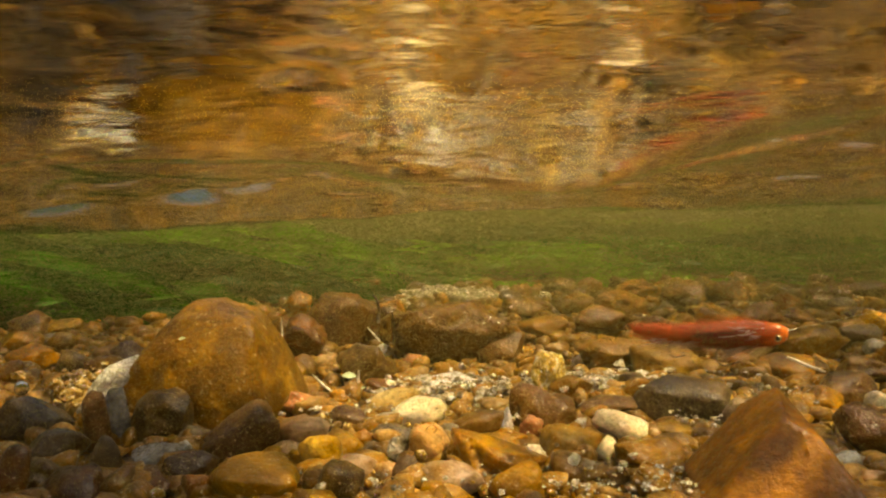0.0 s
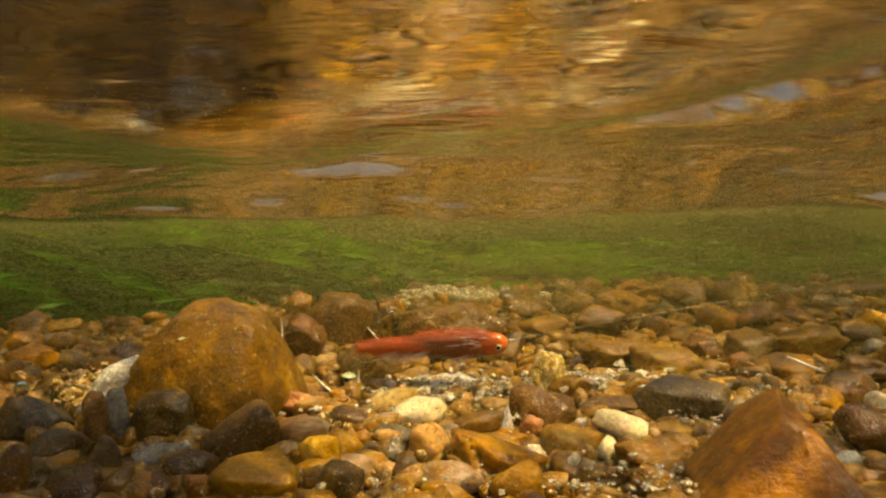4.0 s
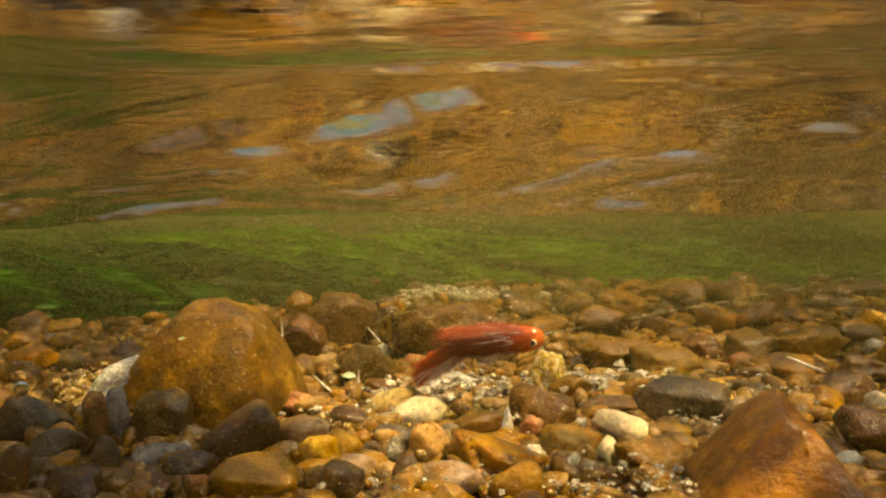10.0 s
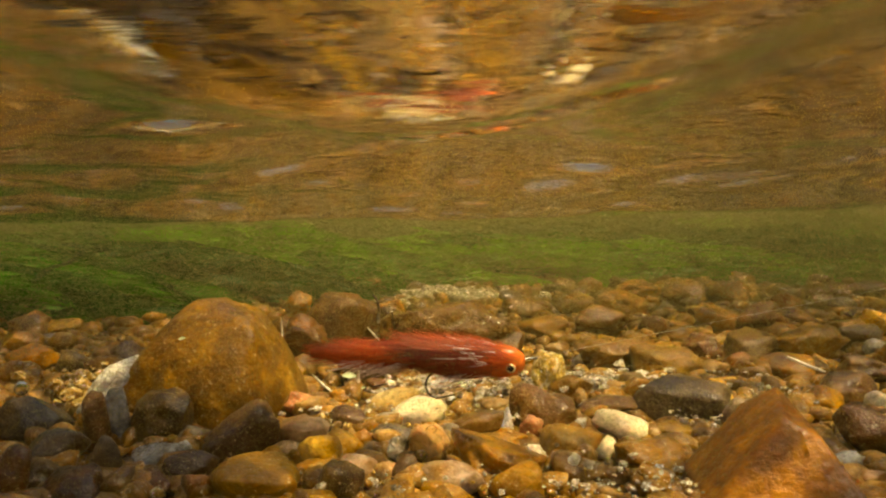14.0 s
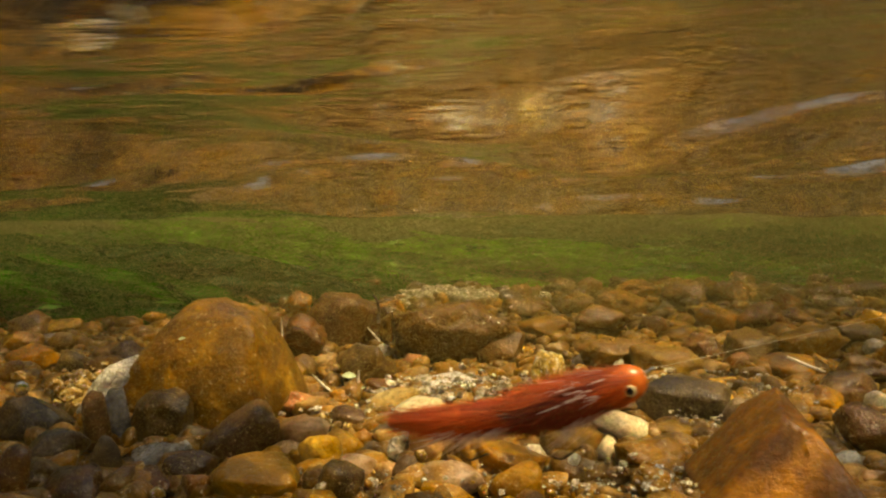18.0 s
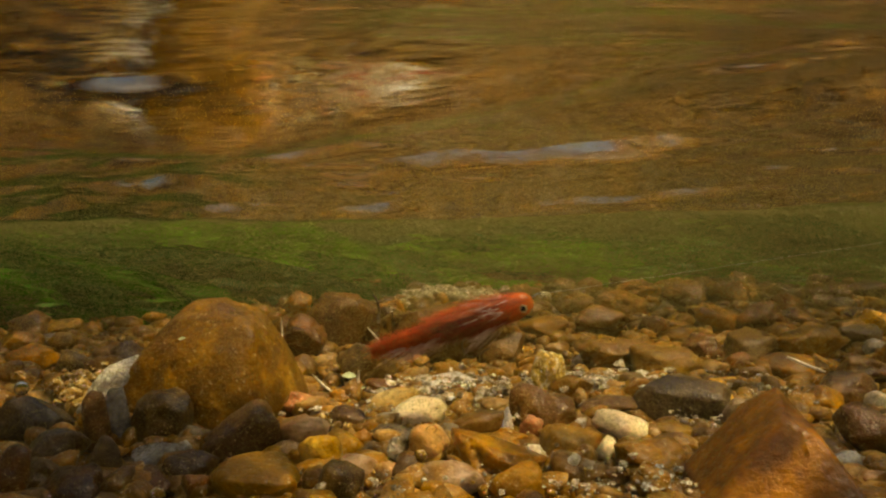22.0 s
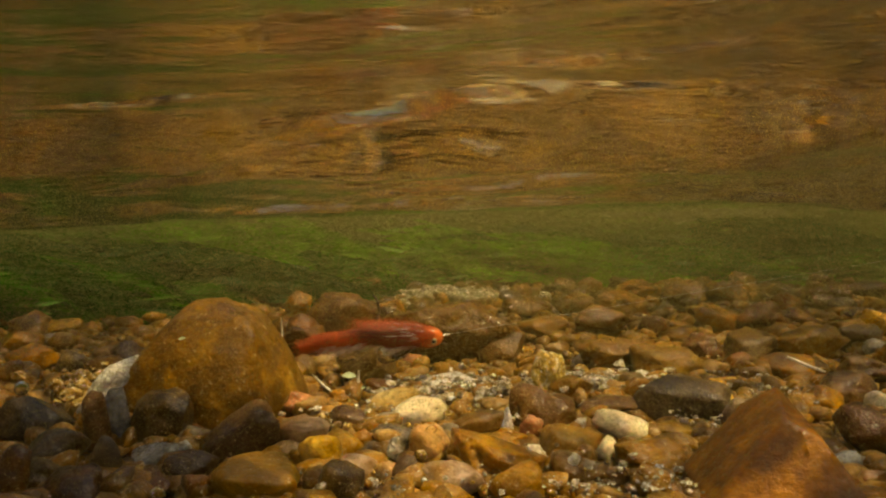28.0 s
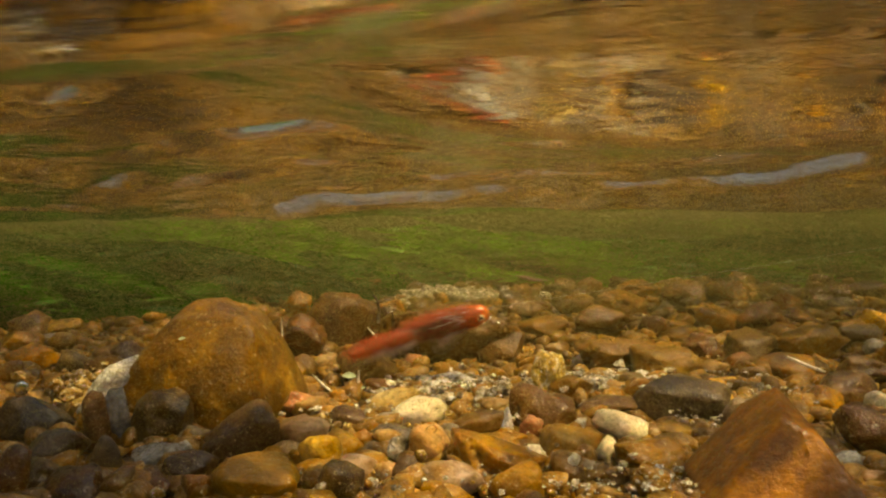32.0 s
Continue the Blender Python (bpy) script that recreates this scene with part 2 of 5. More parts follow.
def plain(name, colour, rough=0.4, metal=0.0, grain=200.0):
    m, nt, bsdf = nodes_of(name)
    tc = nt.nodes.new("ShaderNodeTexCoord")
    n = add(nt, "ShaderNodeTexNoise", Scale=grain, Detail=3.0)
    nt.links.new(tc.outputs["Object"], n.inputs["Vector"])
    col = ramp(nt, n.outputs[0], [(0.3, tuple(v * 0.7 for v in colour)), (0.7, tuple(min(1.0, v * 1.2) for v in colour))])
    nt.links.new(col, bsdf.inputs["Base Color"])
    bsdf.inputs["Roughness"].default_value = rough
    bsdf.inputs["Metallic"].default_value = metal
    return m


BED = ground_mat()
WATER = water_mat()
WEED = leafy("green_water_weed", (0.005, 0.036, 0.001), (0.085, 0.29, 0.004), 0.6, 0.5, 16, 0.15)
WEED_DARK = leafy("dark_green_water_weed", (0.002, 0.018, 0.001), (0.03, 0.13, 0.002), 0.6, 0.5, 16, 0.15)
WEED_PALE = leafy("yellow_green_water_weed", (0.02, 0.10, 0.001), (0.24, 0.56, 0.008), 0.6, 0.5, 16, 0.15)
FUR = leafy("orange_red_fur", (0.30, 0.036, 0.005), (0.66, 0.12, 0.016), 0.4, 0.5, 300)
FUR_DARK = leafy("dark_red_fur", (0.085, 0.012, 0.006), (0.30, 0.04, 0.014), 0.35, 0.5, 300)
HACKLE = leafy("pale_pink_hackle", (0.5, 0.33, 0.33), (0.92, 0.82, 0.84), 0.35, 0.3, 300)
HEAD = leafy("orange_head_fur", (0.36, 0.05, 0.01), (0.78, 0.18, 0.03), 0.2, 0.22, 400)
FLASH = plain("blue_green_flash", (0.25, 0.75, 0.72), 0.18, 0.85, 900)
EYE_WHITE = plain("gold_eye", (0.72, 0.56, 0.28), 0.18, 0.3)
EYE_BLACK = plain("black_pupil", (0.012, 0.012, 0.012), 0.12)
STEEL = plain("bronzed_steel", (0.10, 0.075, 0.05), 0.3, 0.9)
BRIGHT_STEEL = plain("bright_steel", (0.8, 0.74, 0.55), 0.2, 1.0)
LINE = plain("clear_nylon", (0.62, 0.62, 0.52), 0.2)
BARK = plain("grey_brown_bark", (0.14, 0.10, 0.07), 0.85, 0.0, 60)
TREE_LEAF = leafy("tree_leaf", (0.03, 0.08, 0.012), (0.09, 0.18, 0.03), 0.3, 0.5, 20)
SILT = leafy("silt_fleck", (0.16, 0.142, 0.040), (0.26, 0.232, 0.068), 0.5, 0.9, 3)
TWIG = plain("dark_twig", (0.07, 0.045, 0.02), 0.7)
ROOT = plain("pale_root", (0.8, 0.74, 0.58), 0.6)
STRAW = plain("bleached_straw", (0.86, 0.76, 0.58), 0.5)
BUBBLE, bubble_nodes, bubble_bsdf = nodes_of("air_bubble")
bubble_bsdf.inputs["IOR"].default_value = 0.76
bubble_bsdf.inputs["Roughness"].default_value = 0.02
bubble_bsdf.inputs["Transmission Weight"].default_value = 1.0
LEAF = leafy("drowned_leaf", (0.05, 0.03, 0.01), (0.16, 0.09, 0.03), 0.3, 0.6)
GREEN_LEAF = leafy("pale_green_leaf", (0.35, 0.45, 0.25), (0.65, 0.75, 0.5), 0.3, 0.5)


# ---- building helpers ----
def mesh_of(name, verts, faces, material, smooth=True):
    me = bpy.data.meshes.new(name)
    me.from_pydata([tuple(v) for v in verts], [], faces)
    me.materials.append(material)
    if smooth:
        me.polygons.foreach_set("use_smooth", [True] * len(me.polygons))
    me.update()
    return me


def part(name, bm, material, parent, label=""):
    me = bpy.data.meshes.new(name)
    bm.to_mesh(me)
    bm.free()
    me.materials.append(material)
    me.polygons.foreach_set("use_smooth", [True] * len(me.polygons))
    ob = new(name, me)
    ob.parent = parent
    return tagged(ob, label)


def ball(sub):
    bm = bmesh.new()
    bmesh.ops.create_icosphere(bm, subdivisions=sub, radius=1.0)
    v = np.array([p.co[:] for p in bm.verts])
    f = [[p.index for p in q.verts] for q in bm.faces]
    bm.free()
    return v, f


BALLS = {s: ball(s) for s in (1, 2, 3, 4, 5)}


def rock_points(seed, sub, cuts=3, lump=0.22, taper=0.0, faces=(), flat=0.78):
    """A worn stone in a box from -1 to 1."""
    rng = np.random.default_rng(seed)
    v = BALLS[sub][0].copy()
    shift = rng.uniform(-50, 50, 3)
    r = np.array([1 + lump * noise.noise(Vector(p * 1.1 + shift)) + lump * 0.35 * noise.noise(Vector(p * 2.6 + shift))
                  + lump * 0.22 * noise.noise(Vector(p * 5.5 + shift)) + lump * 0.1 * noise.noise(Vector(p * 12.0 + shift)) for p in v])
    square = rng.uniform(0.84, 1.0)
    v = np.sign(v) * np.abs(v) ** square
    v = v * r[:, None]
    for nx, ny, nz, c in faces:
        n = np.array((nx, ny, nz)) / math.sqrt(nx * nx + ny * ny + nz * nz)
        d = v @ n
        v -= np.where(d > c, (d - c) * flat, 0.0)[:, None] * n
    for _ in range(cuts):
        n = rng.normal(size=3)
        n /= np.linalg.norm(n)
        c = rng.uniform(0.55, 0.8)
        d = v @ n
        v -= np.where(d > c, (d - c) * 0.75, 0.0)[:, None] * n
    if taper:
        v[:, 0] *= 1 - taper * v[:, 2]
        v[:, 1] *= 1 - taper * 0.7 * v[:, 2]
    v -= (v.max(0) + v.min(0)) / 2
    return v / v.max(0)


def stone(kind, x, y, z, a, b, c, tilt, look_of, seed, sub=0, cuts=7, taper=0.0, faces=(), flat=0.78, lump=0.42):
    sub = sub or (4 if a > 0.016 else 3)
    v = rock_points(seed, sub, cuts, lump, taper, faces, flat) * (a, b, c)
    me = mesh_of(kind, v, BALLS[sub][1], STONE[look_of])
    ob = new(kind, me)
    ob.matrix_world = pose(x, y, z, 0, -tilt, 0)
    return tagged(ob, LOOKS[look_of] + " lying on the stream bed", "stone", "stones of the stream bed")


def pebble_heap(name, rows, material, label, sub=1, smooth=True):
    """Many loose pebbles that nobody would count, in one mesh."""
    shapes = [rock_points(900 + k, sub, 6, 0.6) for k in range(14)]
    faces0 = np.array(BALLS[sub][1])
    verts, faces = [], []
    for i, (x, y, z, r) in enumerate(rows):
        v = shapes[i % 14] * (r, r * random.uniform(0.6, 0.95), r * random.uniform(0.45, 0.8))
        m = np.array(Euler((random.uniform(-0.4, 0.4), random.uniform(-0.4, 0.4), random.uniform(0, 6.28))).to_matrix())
        faces.append(faces0 + len(verts) * len(v))
        verts.append(v @ m.T + (x, y, z))
    me = bpy.data.meshes.new(name)
    me.from_pydata(np.concatenate(verts).tolist(), [], np.concatenate(faces).tolist())
    me.materials.append(material)
    me.polygons.foreach_set("use_smooth", [smooth] * len(me.polygons))
    return tagged(new(name, me), label, "gravel", kind="stuff")


def tube(bm, points, radii, sides=6):
    """A bent rod of changing thickness."""
    points = [Vector(p) for p in points]
    rings = []
    for i, p in enumerate(points):
        d = (points[min(i + 1, len(points) - 1)] - points[max(i - 1, 0)]).normalized()
        side = d.cross(Vector((0.13, 0.31, 0.94))).normalized()
        up = side.cross(d)
        r = radii[i] if isinstance(radii, (list, tuple)) else radii
        rings.append([bm.verts.new(p + (side * math.cos(t) + up * math.sin(t)) * r) for t in [k * 2 * math.pi / sides for k in range(sides)]])
    for a, b in zip(rings, rings[1:]):
        for k in range(sides):
            bm.faces.new((a[k], a[(k + 1) % sides], b[(k + 1) % sides], b[k]))
    bm.faces.new(rings[0])
    bm.faces.new(rings[-1][::-1])
    return bm


def rod(name, points, radii, material, label, category, sides=6):
    bm = tube(bmesh.new(), points, radii, sides)
    me = bpy.data.meshes.new(name)
    bm.to_mesh(me)
    bm.free()
    me.materials.append(material)
    me.polygons.foreach_set("use_smooth", [True] * len(me.polygons))
    return tagged(new(name, me), label, category)


# ---- stream bed and water ----
def axis(near, step, far):
    inner = np.arange(-near, near + step / 2, step)
    outer = near + np.cumsum(step * 1.35 ** np.arange(1, 60))
    outer = outer[outer < far]
    return np.concatenate((-outer[::-1], inner, outer))


def grid_mesh(name, xs, ys, z, material):
    nx, ny = len(xs), len(ys)
    gx, gy = np.meshgrid(xs, ys)
    co = np.stack((gx.ravel(), gy.ravel(), z.ravel()), 1)
    i = np.arange((nx - 1) * (ny - 1))
    k = (i // (nx - 1)) * nx + i % (nx - 1)
    quads = np.stack((k, k + 1, k + nx + 1, k + nx), 1)
    me = bpy.data.meshes.new(name)
    me.from_pydata(co.tolist(), [], quads.tolist())
    me.materials.append(material)
    me.polygons.foreach_set("use_smooth", [True] * len(me.polygons))
    return me


def smooth_step(t):
    t = np.clip(t, 0, 1)
    return t * t * (3 - 2 * t)


def build_ground():
    xs, ys = axis(2.6, 0.03, 400.0), axis(4.4, 0.03, 400.0)
    gx, gy = np.meshgrid(xs, ys)
    z = 0.002 * np.sin(gx * 23 + np.sin(gy * 17)) * np.cos(gy * 29 + 1.3 * np.sin(gx * 11)) - 0.003
    wander = 0.12 * np.sin(gx * 1.7) + 0.06 * np.sin(gx * 4.1 + 1)
    z += 0.55 * smooth_step((gy - 3.25 - wander) / 0.9) + 0.5 * smooth_step((-gy - 1.5 - wander) / 0.8)
    ob = new("ground", grid_mesh("ground", xs, ys, z, BED))
    tagged(ob, "sandy gravel stream bed rising to muddy banks", "ground", kind="structure")


def build_water():
    xs = np.arange(-2.2, 10.9, 0.011)
    ys = np.concatenate((np.arange(-1.9, 0.1, 0.04), np.arange(0.1, 0.25, 0.012), np.arange(0.25, 0.5, 0.003), np.arange(0.5, 0.8, 0.0035), np.arange(0.8, 1.0, 0.02), np.arange(1.0, 4.1, 0.04)))
    gx, gy = np.meshgrid(xs, ys)
    rng = np.random.default_rng(11)
    # the level sinks over the shallows and lifts again before the far bank
    z = -0.052 * np.clip((gy - 0.15) / 0.6, 0, 1) ** 2.5 + 0.03 * np.clip((gy - 0.76) / 0.4, 0, 1)
    for k in range(30):
        length = 0.07 * (0.75 / 0.07) ** (k / 29)
        turn = rng.normal(0.3, 0.75)
        w = 2 * math.pi / length
        bend = 0.9 * np.sin(gy * rng.uniform(2, 7) + rng.uniform(0, 6)) + 0.9 * np.sin(gx * rng.uniform(1, 6) + rng.uniform(0, 6))
        amount = 0.5 + 0.5 * np.sin(gx * rng.uniform(1, 5) + rng.uniform(0, 6)) * np.sin(gy * rng.uniform(1, 5) + rng.uniform(0, 6))
        calm = 1 - (0.25 + 0.6 * k / 29) * smooth_step((gy - 0.35) / 0.3)
        near = 1 - 0.7 * (1 - k / 29) * (1 - smooth_step((gy - 0.25) / 0.3))
        z += (0.055 + 0.11 * (k / 29)) / w * amount * near * calm * np.sin(w * (gx * math.sin(turn) + gy * math.cos(turn)) + rng.uniform(0, 6.28) + bend)
    for _ in range(380):     # steep little crests that open a view of the sky
        cx, cy = rng.uniform(-2.0, 10.7), 0.26 + 0.48 * rng.random() ** 1.2
        size = 0.2 + 1.1 * cy
        turn, long, wide = rng.normal(-0.42, 0.14), size * rng.uniform(0.02, 0.09), size * rng.uniform(0.005, 0.010)
        if rng.random() < 0.14:     # now and then a broad one
            long, wide = 1.7 * long, 1.6 * wide
        inside = np.where(np.abs(xs - cx) < 0.5)[0]
        near = np.where(np.abs(ys - cy) < 0.35)[0]
        block = np.ix_(near, inside)
        dx, dy = gx[block] - cx, gy[block] - cy
        u = dx * math.cos(turn) + dy * math.sin(turn)
        v = dy * math.cos(turn) - dx * math.sin(turn) + 0.010 * np.sin(u * 30 + cx * 9) + 0.004 * np.sin(u * 90 + cx * 5) + 0.0016 * np.sin(u * 260 + cx * 7) - 0.9 * u * u
        z[block] += wide * rng.uniform(2.4, 3.6) * np.exp(-(u / long) ** 2 - (v / wide) ** 2)
    for _ in range(260):     # small sparkling lips far out
        cx, cy = rng.uniform(-2.0, 10.7), rng.uniform(0.52, 0.74)
        long, wide = rng.uniform(0.008, 0.03), rng.uniform(0.004, 0.007)
        inside = np.where(np.abs(xs - cx) < 0.12)[0]
        near = np.where(np.abs(ys - cy) < 0.03)[0]
        block = np.ix_(near, inside)
        z[block] += wide * rng.uniform(1.6, 3.0) * np.exp(-((gx[block] - cx) / long) ** 2 - ((gy[block] - cy) / wide) ** 2)
    ob = new("water", grid_mesh("water", xs, ys, z, WATER))
    ob.matrix_world = pose(0, 0, SURFACE, 0, TILT, 0)
    ob.visible_shadow = False
    return tagged(ob, "rippled stream surface mirroring the bed from below", "water", kind="structure")


build_ground()
water = build_water()

# ---- the stones that can be told apart ----
stone("boulder", -0.1480, 0.4905, 0.0150, 0.0610, 0.0480, 0.0585, 0, "mossrock", 2, taper=0.26, sub=5, cuts=0, faces=((0, -0.25, 1, 0.66), (-0.8, 0, 0.6, 0.72), (0.9, 0, 0.35, 0.85), (-0.2, -0.8, 0.6, 0.8)), flat=0.6, lump=0.26)
stone("cobble", 0.1470, 0.3200, 0.0050, 0.0430, 0.0400, 0.0425, 0, "amberrock", 3, sub=5, cuts=0, faces=((-0.72, 0.0, 0.69, 0.5), (0.78, -0.2, 0.6, 0.46), (-0.25, -0.8, 0.55, 0.42), (0.25, -0.3, 0.92, 0.6)), flat=0.93, lump=0.26)
# darker kinds among these left stones put their shade into the colour
stone("cobble", -0.0972, 0.7564, 0.0250, 0.0351, 0.0316, 0.0290, 0, "darkbrown", 4)
stone("cobble", -0.1235, 0.6793, 0.0186, 0.0200, 0.0180, 0.0220, -12, "rust", 5)
stone("cobble", -0.1862, 0.9851, 0.0175, 0.0189, 0.0151, 0.0195, 0, "amber", 6)
stone("cobble", -0.0581, 0.5859, 0.0143, 0.0237, 0.0190, 0.0164, 0, "darkolive", 7)
stone("pebble", -0.1122, 0.6136, 0.0079, 0.0122, 0.0107, 0.0095, 0, "brown", 8)
stone("pebble", -0.0947, 0.6215, 0.0074, 0.0101, 0.0091, 0.0094, 0, "tan", 9)
stone("boulder", 0.0081, 0.6890, 0.0233, 0.0545, 0.0436, 0.0294, 0, "algae", 10, sub=4)
stone("cobble", 0.0469, 0.6608, 0.0135, 0.0268, 0.0214, 0.0151, 10, "brown", 11)
stone("cobble", 0.1043, 0.8017, 0.0122, 0.0272, 0.0217, 0.0142, 0, "brown", 12)
stone("cobble", 0.1683, 0.8192, 0.0172, 0.0302, 0.0241, 0.0199, 0, "amberdark", 13)
stone("cobble", 0.2266, 0.9713, 0.0182, 0.0329, 0.0263, 0.0202, 0, "brown", 14)
stone("cobble", 0.1459, 0.6444, 0.0123, 0.0361, 0.0289, 0.0157, 5, "brown", 15)
stone("cobble", 0.1799, 0.6110, 0.0111, 0.0301, 0.0241, 0.0144, 0, "olive", 16)
stone("cobble", 0.2343, 0.6858, 0.0115, 0.0197, 0.0158, 0.0131, 0, "rust", 17)
stone("cobble", 0.2993, 0.8406, 0.0170, 0.0254, 0.0203, 0.0186, 0, "amberdark", 18)
stone("cobble", 0.2756, 0.6850, 0.0116, 0.0272, 0.0218, 0.0146, 12, "darkolive", 19)
stone("cobble", 0.3248, 0.6778, 0.0153, 0.0329, 0.0264, 0.0180, 0, "olive", 20)
stone("cobble", 0.3531, 0.8565, 0.0175, 0.0303, 0.0242, 0.0196, 0, "rust", 21)
stone("cobble", 0.3631, 1.1388, 0.0192, 0.0394, 0.0315, 0.0212, 0, "amberdark", 22)
stone("cobble", 0.4145, 1.1277, 0.0193, 0.0340, 0.0272, 0.0213, 0, "brown", 23)
stone("cobble", 0.3024, 1.1843, 0.0178, 0.0358, 0.0286, 0.0198, 0, "amber", 24)
stone("cobble", 0.5891, 1.1704, 0.0147, 0.0396, 0.0317, 0.0164, 0, "rust", 25)
stone("cobble", 0.5156, 1.1682, 0.0157, 0.0361, 0.0289, 0.0177, 0, "olive", 26)
stone("cobble", 0.6655, 1.1992, 0.0165, 0.0327, 0.0261, 0.0185, 0, "rust", 27)
stone("cobble", 0.4216, 0.7944, 0.0108, 0.0216, 0.0173, 0.0123, 0, "brown", 28)
stone("cobble", 0.4574, 0.8124, 0.0150, 0.0173, 0.0156, 0.0170, 0, "yellow", 29)
stone("pebble", 0.3944, 0.6944, 0.0081, 0.0107, 0.0086, 0.0101, 0, "pale", 30)
stone("cobble", 0.3161, 0.5708, 0.0110, 0.0248, 0.0198, 0.0139, 0, "amberdark", 31)
stone("cobble", 0.2718, 0.6040, 0.0083, 0.0227, 0.0181, 0.0107, 0, "amber", 32)
stone("cobble", 0.2684, 0.5117, 0.0097, 0.0234, 0.0187, 0.0124, 0, "darkbrown", 33)
stone("pebble", 0.2438, 0.4881, 0.0076, 0.0129, 0.0114, 0.0101, -20, "amber", 34)
stone("pebble", 0.2397, 0.5561, 0.0043, 0.0106, 0.0085, 0.0057, 0, "pink", 35)
stone("pebble", 0.2457, 0.6361, 0.0066, 0.0117, 0.0094, 0.0086, 0, "redbrown", 36)
stone("pebble", 0.2421, 0.5968, 0.0043, 0.0114, 0.0091, 0.0062, 0, "pink", 37)
stone("pebble", 0.2147, 0.6068, 0.0055, 0.0134, 0.0107, 0.0067, 0, "tan", 38)
stone("cobble", 0.1485, 0.4760, 0.0118, 0.0294, 0.0236, 0.0154, -8, "darkgrey", 39, cuts=6)
stone("pebble", 0.1828, 0.5025, 0.0083, 0.0115, 0.0092, 0.0103, -25, "yellow", 40)
stone("pebble", 0.1278, 0.4264, 0.0042, 0.0151, 0.0121, 0.0060, -8, "yellow", 41)
stone("pebble", 0.1435, 0.4204, 0.0030, 0.0124, 0.0099, 0.0053, 5, "amber", 42)
stone("pebble", 0.0990, 0.4263, 0.0066, 0.0178, 0.0137, 0.0092, -14, "cream", 43, cuts=3, lump=0.18)
stone("pebble", 0.0830, 0.3879, 0.0060, 0.0055, 0.0050, 0.0070, 0, "cream", 44, cuts=3, lump=0.18)
stone("cobble", 0.1042, 0.3781, 0.0055, 0.0198, 0.0158, 0.0089, 0, "brown", 45)
stone("pebble", 0.0943, 0.3410, 0.0055, 0.0090, 0.0077, 0.0068, 0, "quartz", 46)
stone("pebble", 0.0806, 0.3565, 0.0035, 0.0087, 0.0069, 0.0047, 10, "pink", 47)
stone("pebble", 0.0680, 0.3614, 0.0040, 0.0069, 0.0062, 0.0056, 0, "grey", 48)
stone("pebble", 0.0570, 0.3501, 0.0076, 0.0031, 0.0028, 0.0096, -30, "white", 49)
stone("cobble", 0.0597, 0.4470, 0.0107, 0.0227, 0.0182, 0.0138, -28, "darkbrown", 50, cuts=6)
stone("pebble", 0.0486, 0.4281, 0.0060, 0.0066, 0.0060, 0.0080, -25, "pinkred", 51)
stone("pebble", 0.0658, 0.3923, 0.0073, 0.0162, 0.0129, 0.0098, 0, "olive", 52)
stone("cobble", 0.0153, 0.4288, 0.0068, 0.0205, 0.0164, 0.0088, 14, "brown", 53)
ring_stone = stone("pebble", -0.0068, 0.3814, 0.0102, 0.0104, 0.0094, 0.0112, 0, "tanring", 54)
stone("cobble", -0.0145, 0.4642, 0.0068, 0.0171, 0.0137, 0.0092, 5, "cream", 55, cuts=3, lump=0.18)
stone("cobble", -0.0341, 0.4890, 0.0062, 0.0202, 0.0161, 0.0083, 20, "yellowcream", 56, cuts=3, lump=0.18)
stone("pebble", -0.0296, 0.4330, 0.0031, 0.0150, 0.0120, 0.0048, 4, "slate", 57)
stone("pebble", -0.0764, 0.4083, 0.0079, 0.0159, 0.0127, 0.0093, 8, "pink", 58)
stone("pebble", -0.0802, 0.3871, 0.0045, 0.0094, 0.0075, 0.0057, 10, "pink", 59)
stone("pebble", -0.0606, 0.3744, 0.0083, 0.0102, 0.0092, 0.0097, 10, "yellow", 60)
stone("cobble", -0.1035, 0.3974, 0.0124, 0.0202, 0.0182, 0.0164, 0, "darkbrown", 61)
stone("cobble", -0.0829, 0.3309, 0.0081, 0.0210, 0.0168, 0.0115, 0, "olive", 62)
stone("pebble", -0.1399, 0.4227, 0.0040, 0.0109, 0.0087, 0.0053, 4, "grey", 63)
stone("pebble", -0.1465, 0.3882, 0.0036, 0.0154, 0.0124, 0.0060, 2, "bluegrey", 64)
stone("pebble", -0.1340, 0.3950, 0.0036, 0.0038, 0.0034, 0.0056, 0, "white", 65)
# the shade of this lower left corner is put into dark stone colours
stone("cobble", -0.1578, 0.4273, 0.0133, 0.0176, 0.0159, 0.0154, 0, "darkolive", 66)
stone("pebble", -0.1817, 0.4261, 0.0139, 0.0069, 0.0062, 0.0159, 0, "bluegrey", 67)
stone("pebble", -0.1865, 0.4108, 0.0146, 0.0079, 0.0071, 0.0166, 0, "darkbrown", 68)
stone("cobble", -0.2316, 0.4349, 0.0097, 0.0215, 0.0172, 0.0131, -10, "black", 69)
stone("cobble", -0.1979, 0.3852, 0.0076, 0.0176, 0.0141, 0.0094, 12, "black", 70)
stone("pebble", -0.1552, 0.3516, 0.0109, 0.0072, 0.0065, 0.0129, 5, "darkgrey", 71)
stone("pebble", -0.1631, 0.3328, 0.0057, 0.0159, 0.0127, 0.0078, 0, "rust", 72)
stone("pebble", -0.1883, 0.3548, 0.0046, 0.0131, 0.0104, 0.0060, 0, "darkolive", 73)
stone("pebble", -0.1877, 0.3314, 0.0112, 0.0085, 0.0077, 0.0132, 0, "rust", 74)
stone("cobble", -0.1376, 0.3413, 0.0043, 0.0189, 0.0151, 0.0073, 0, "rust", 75)
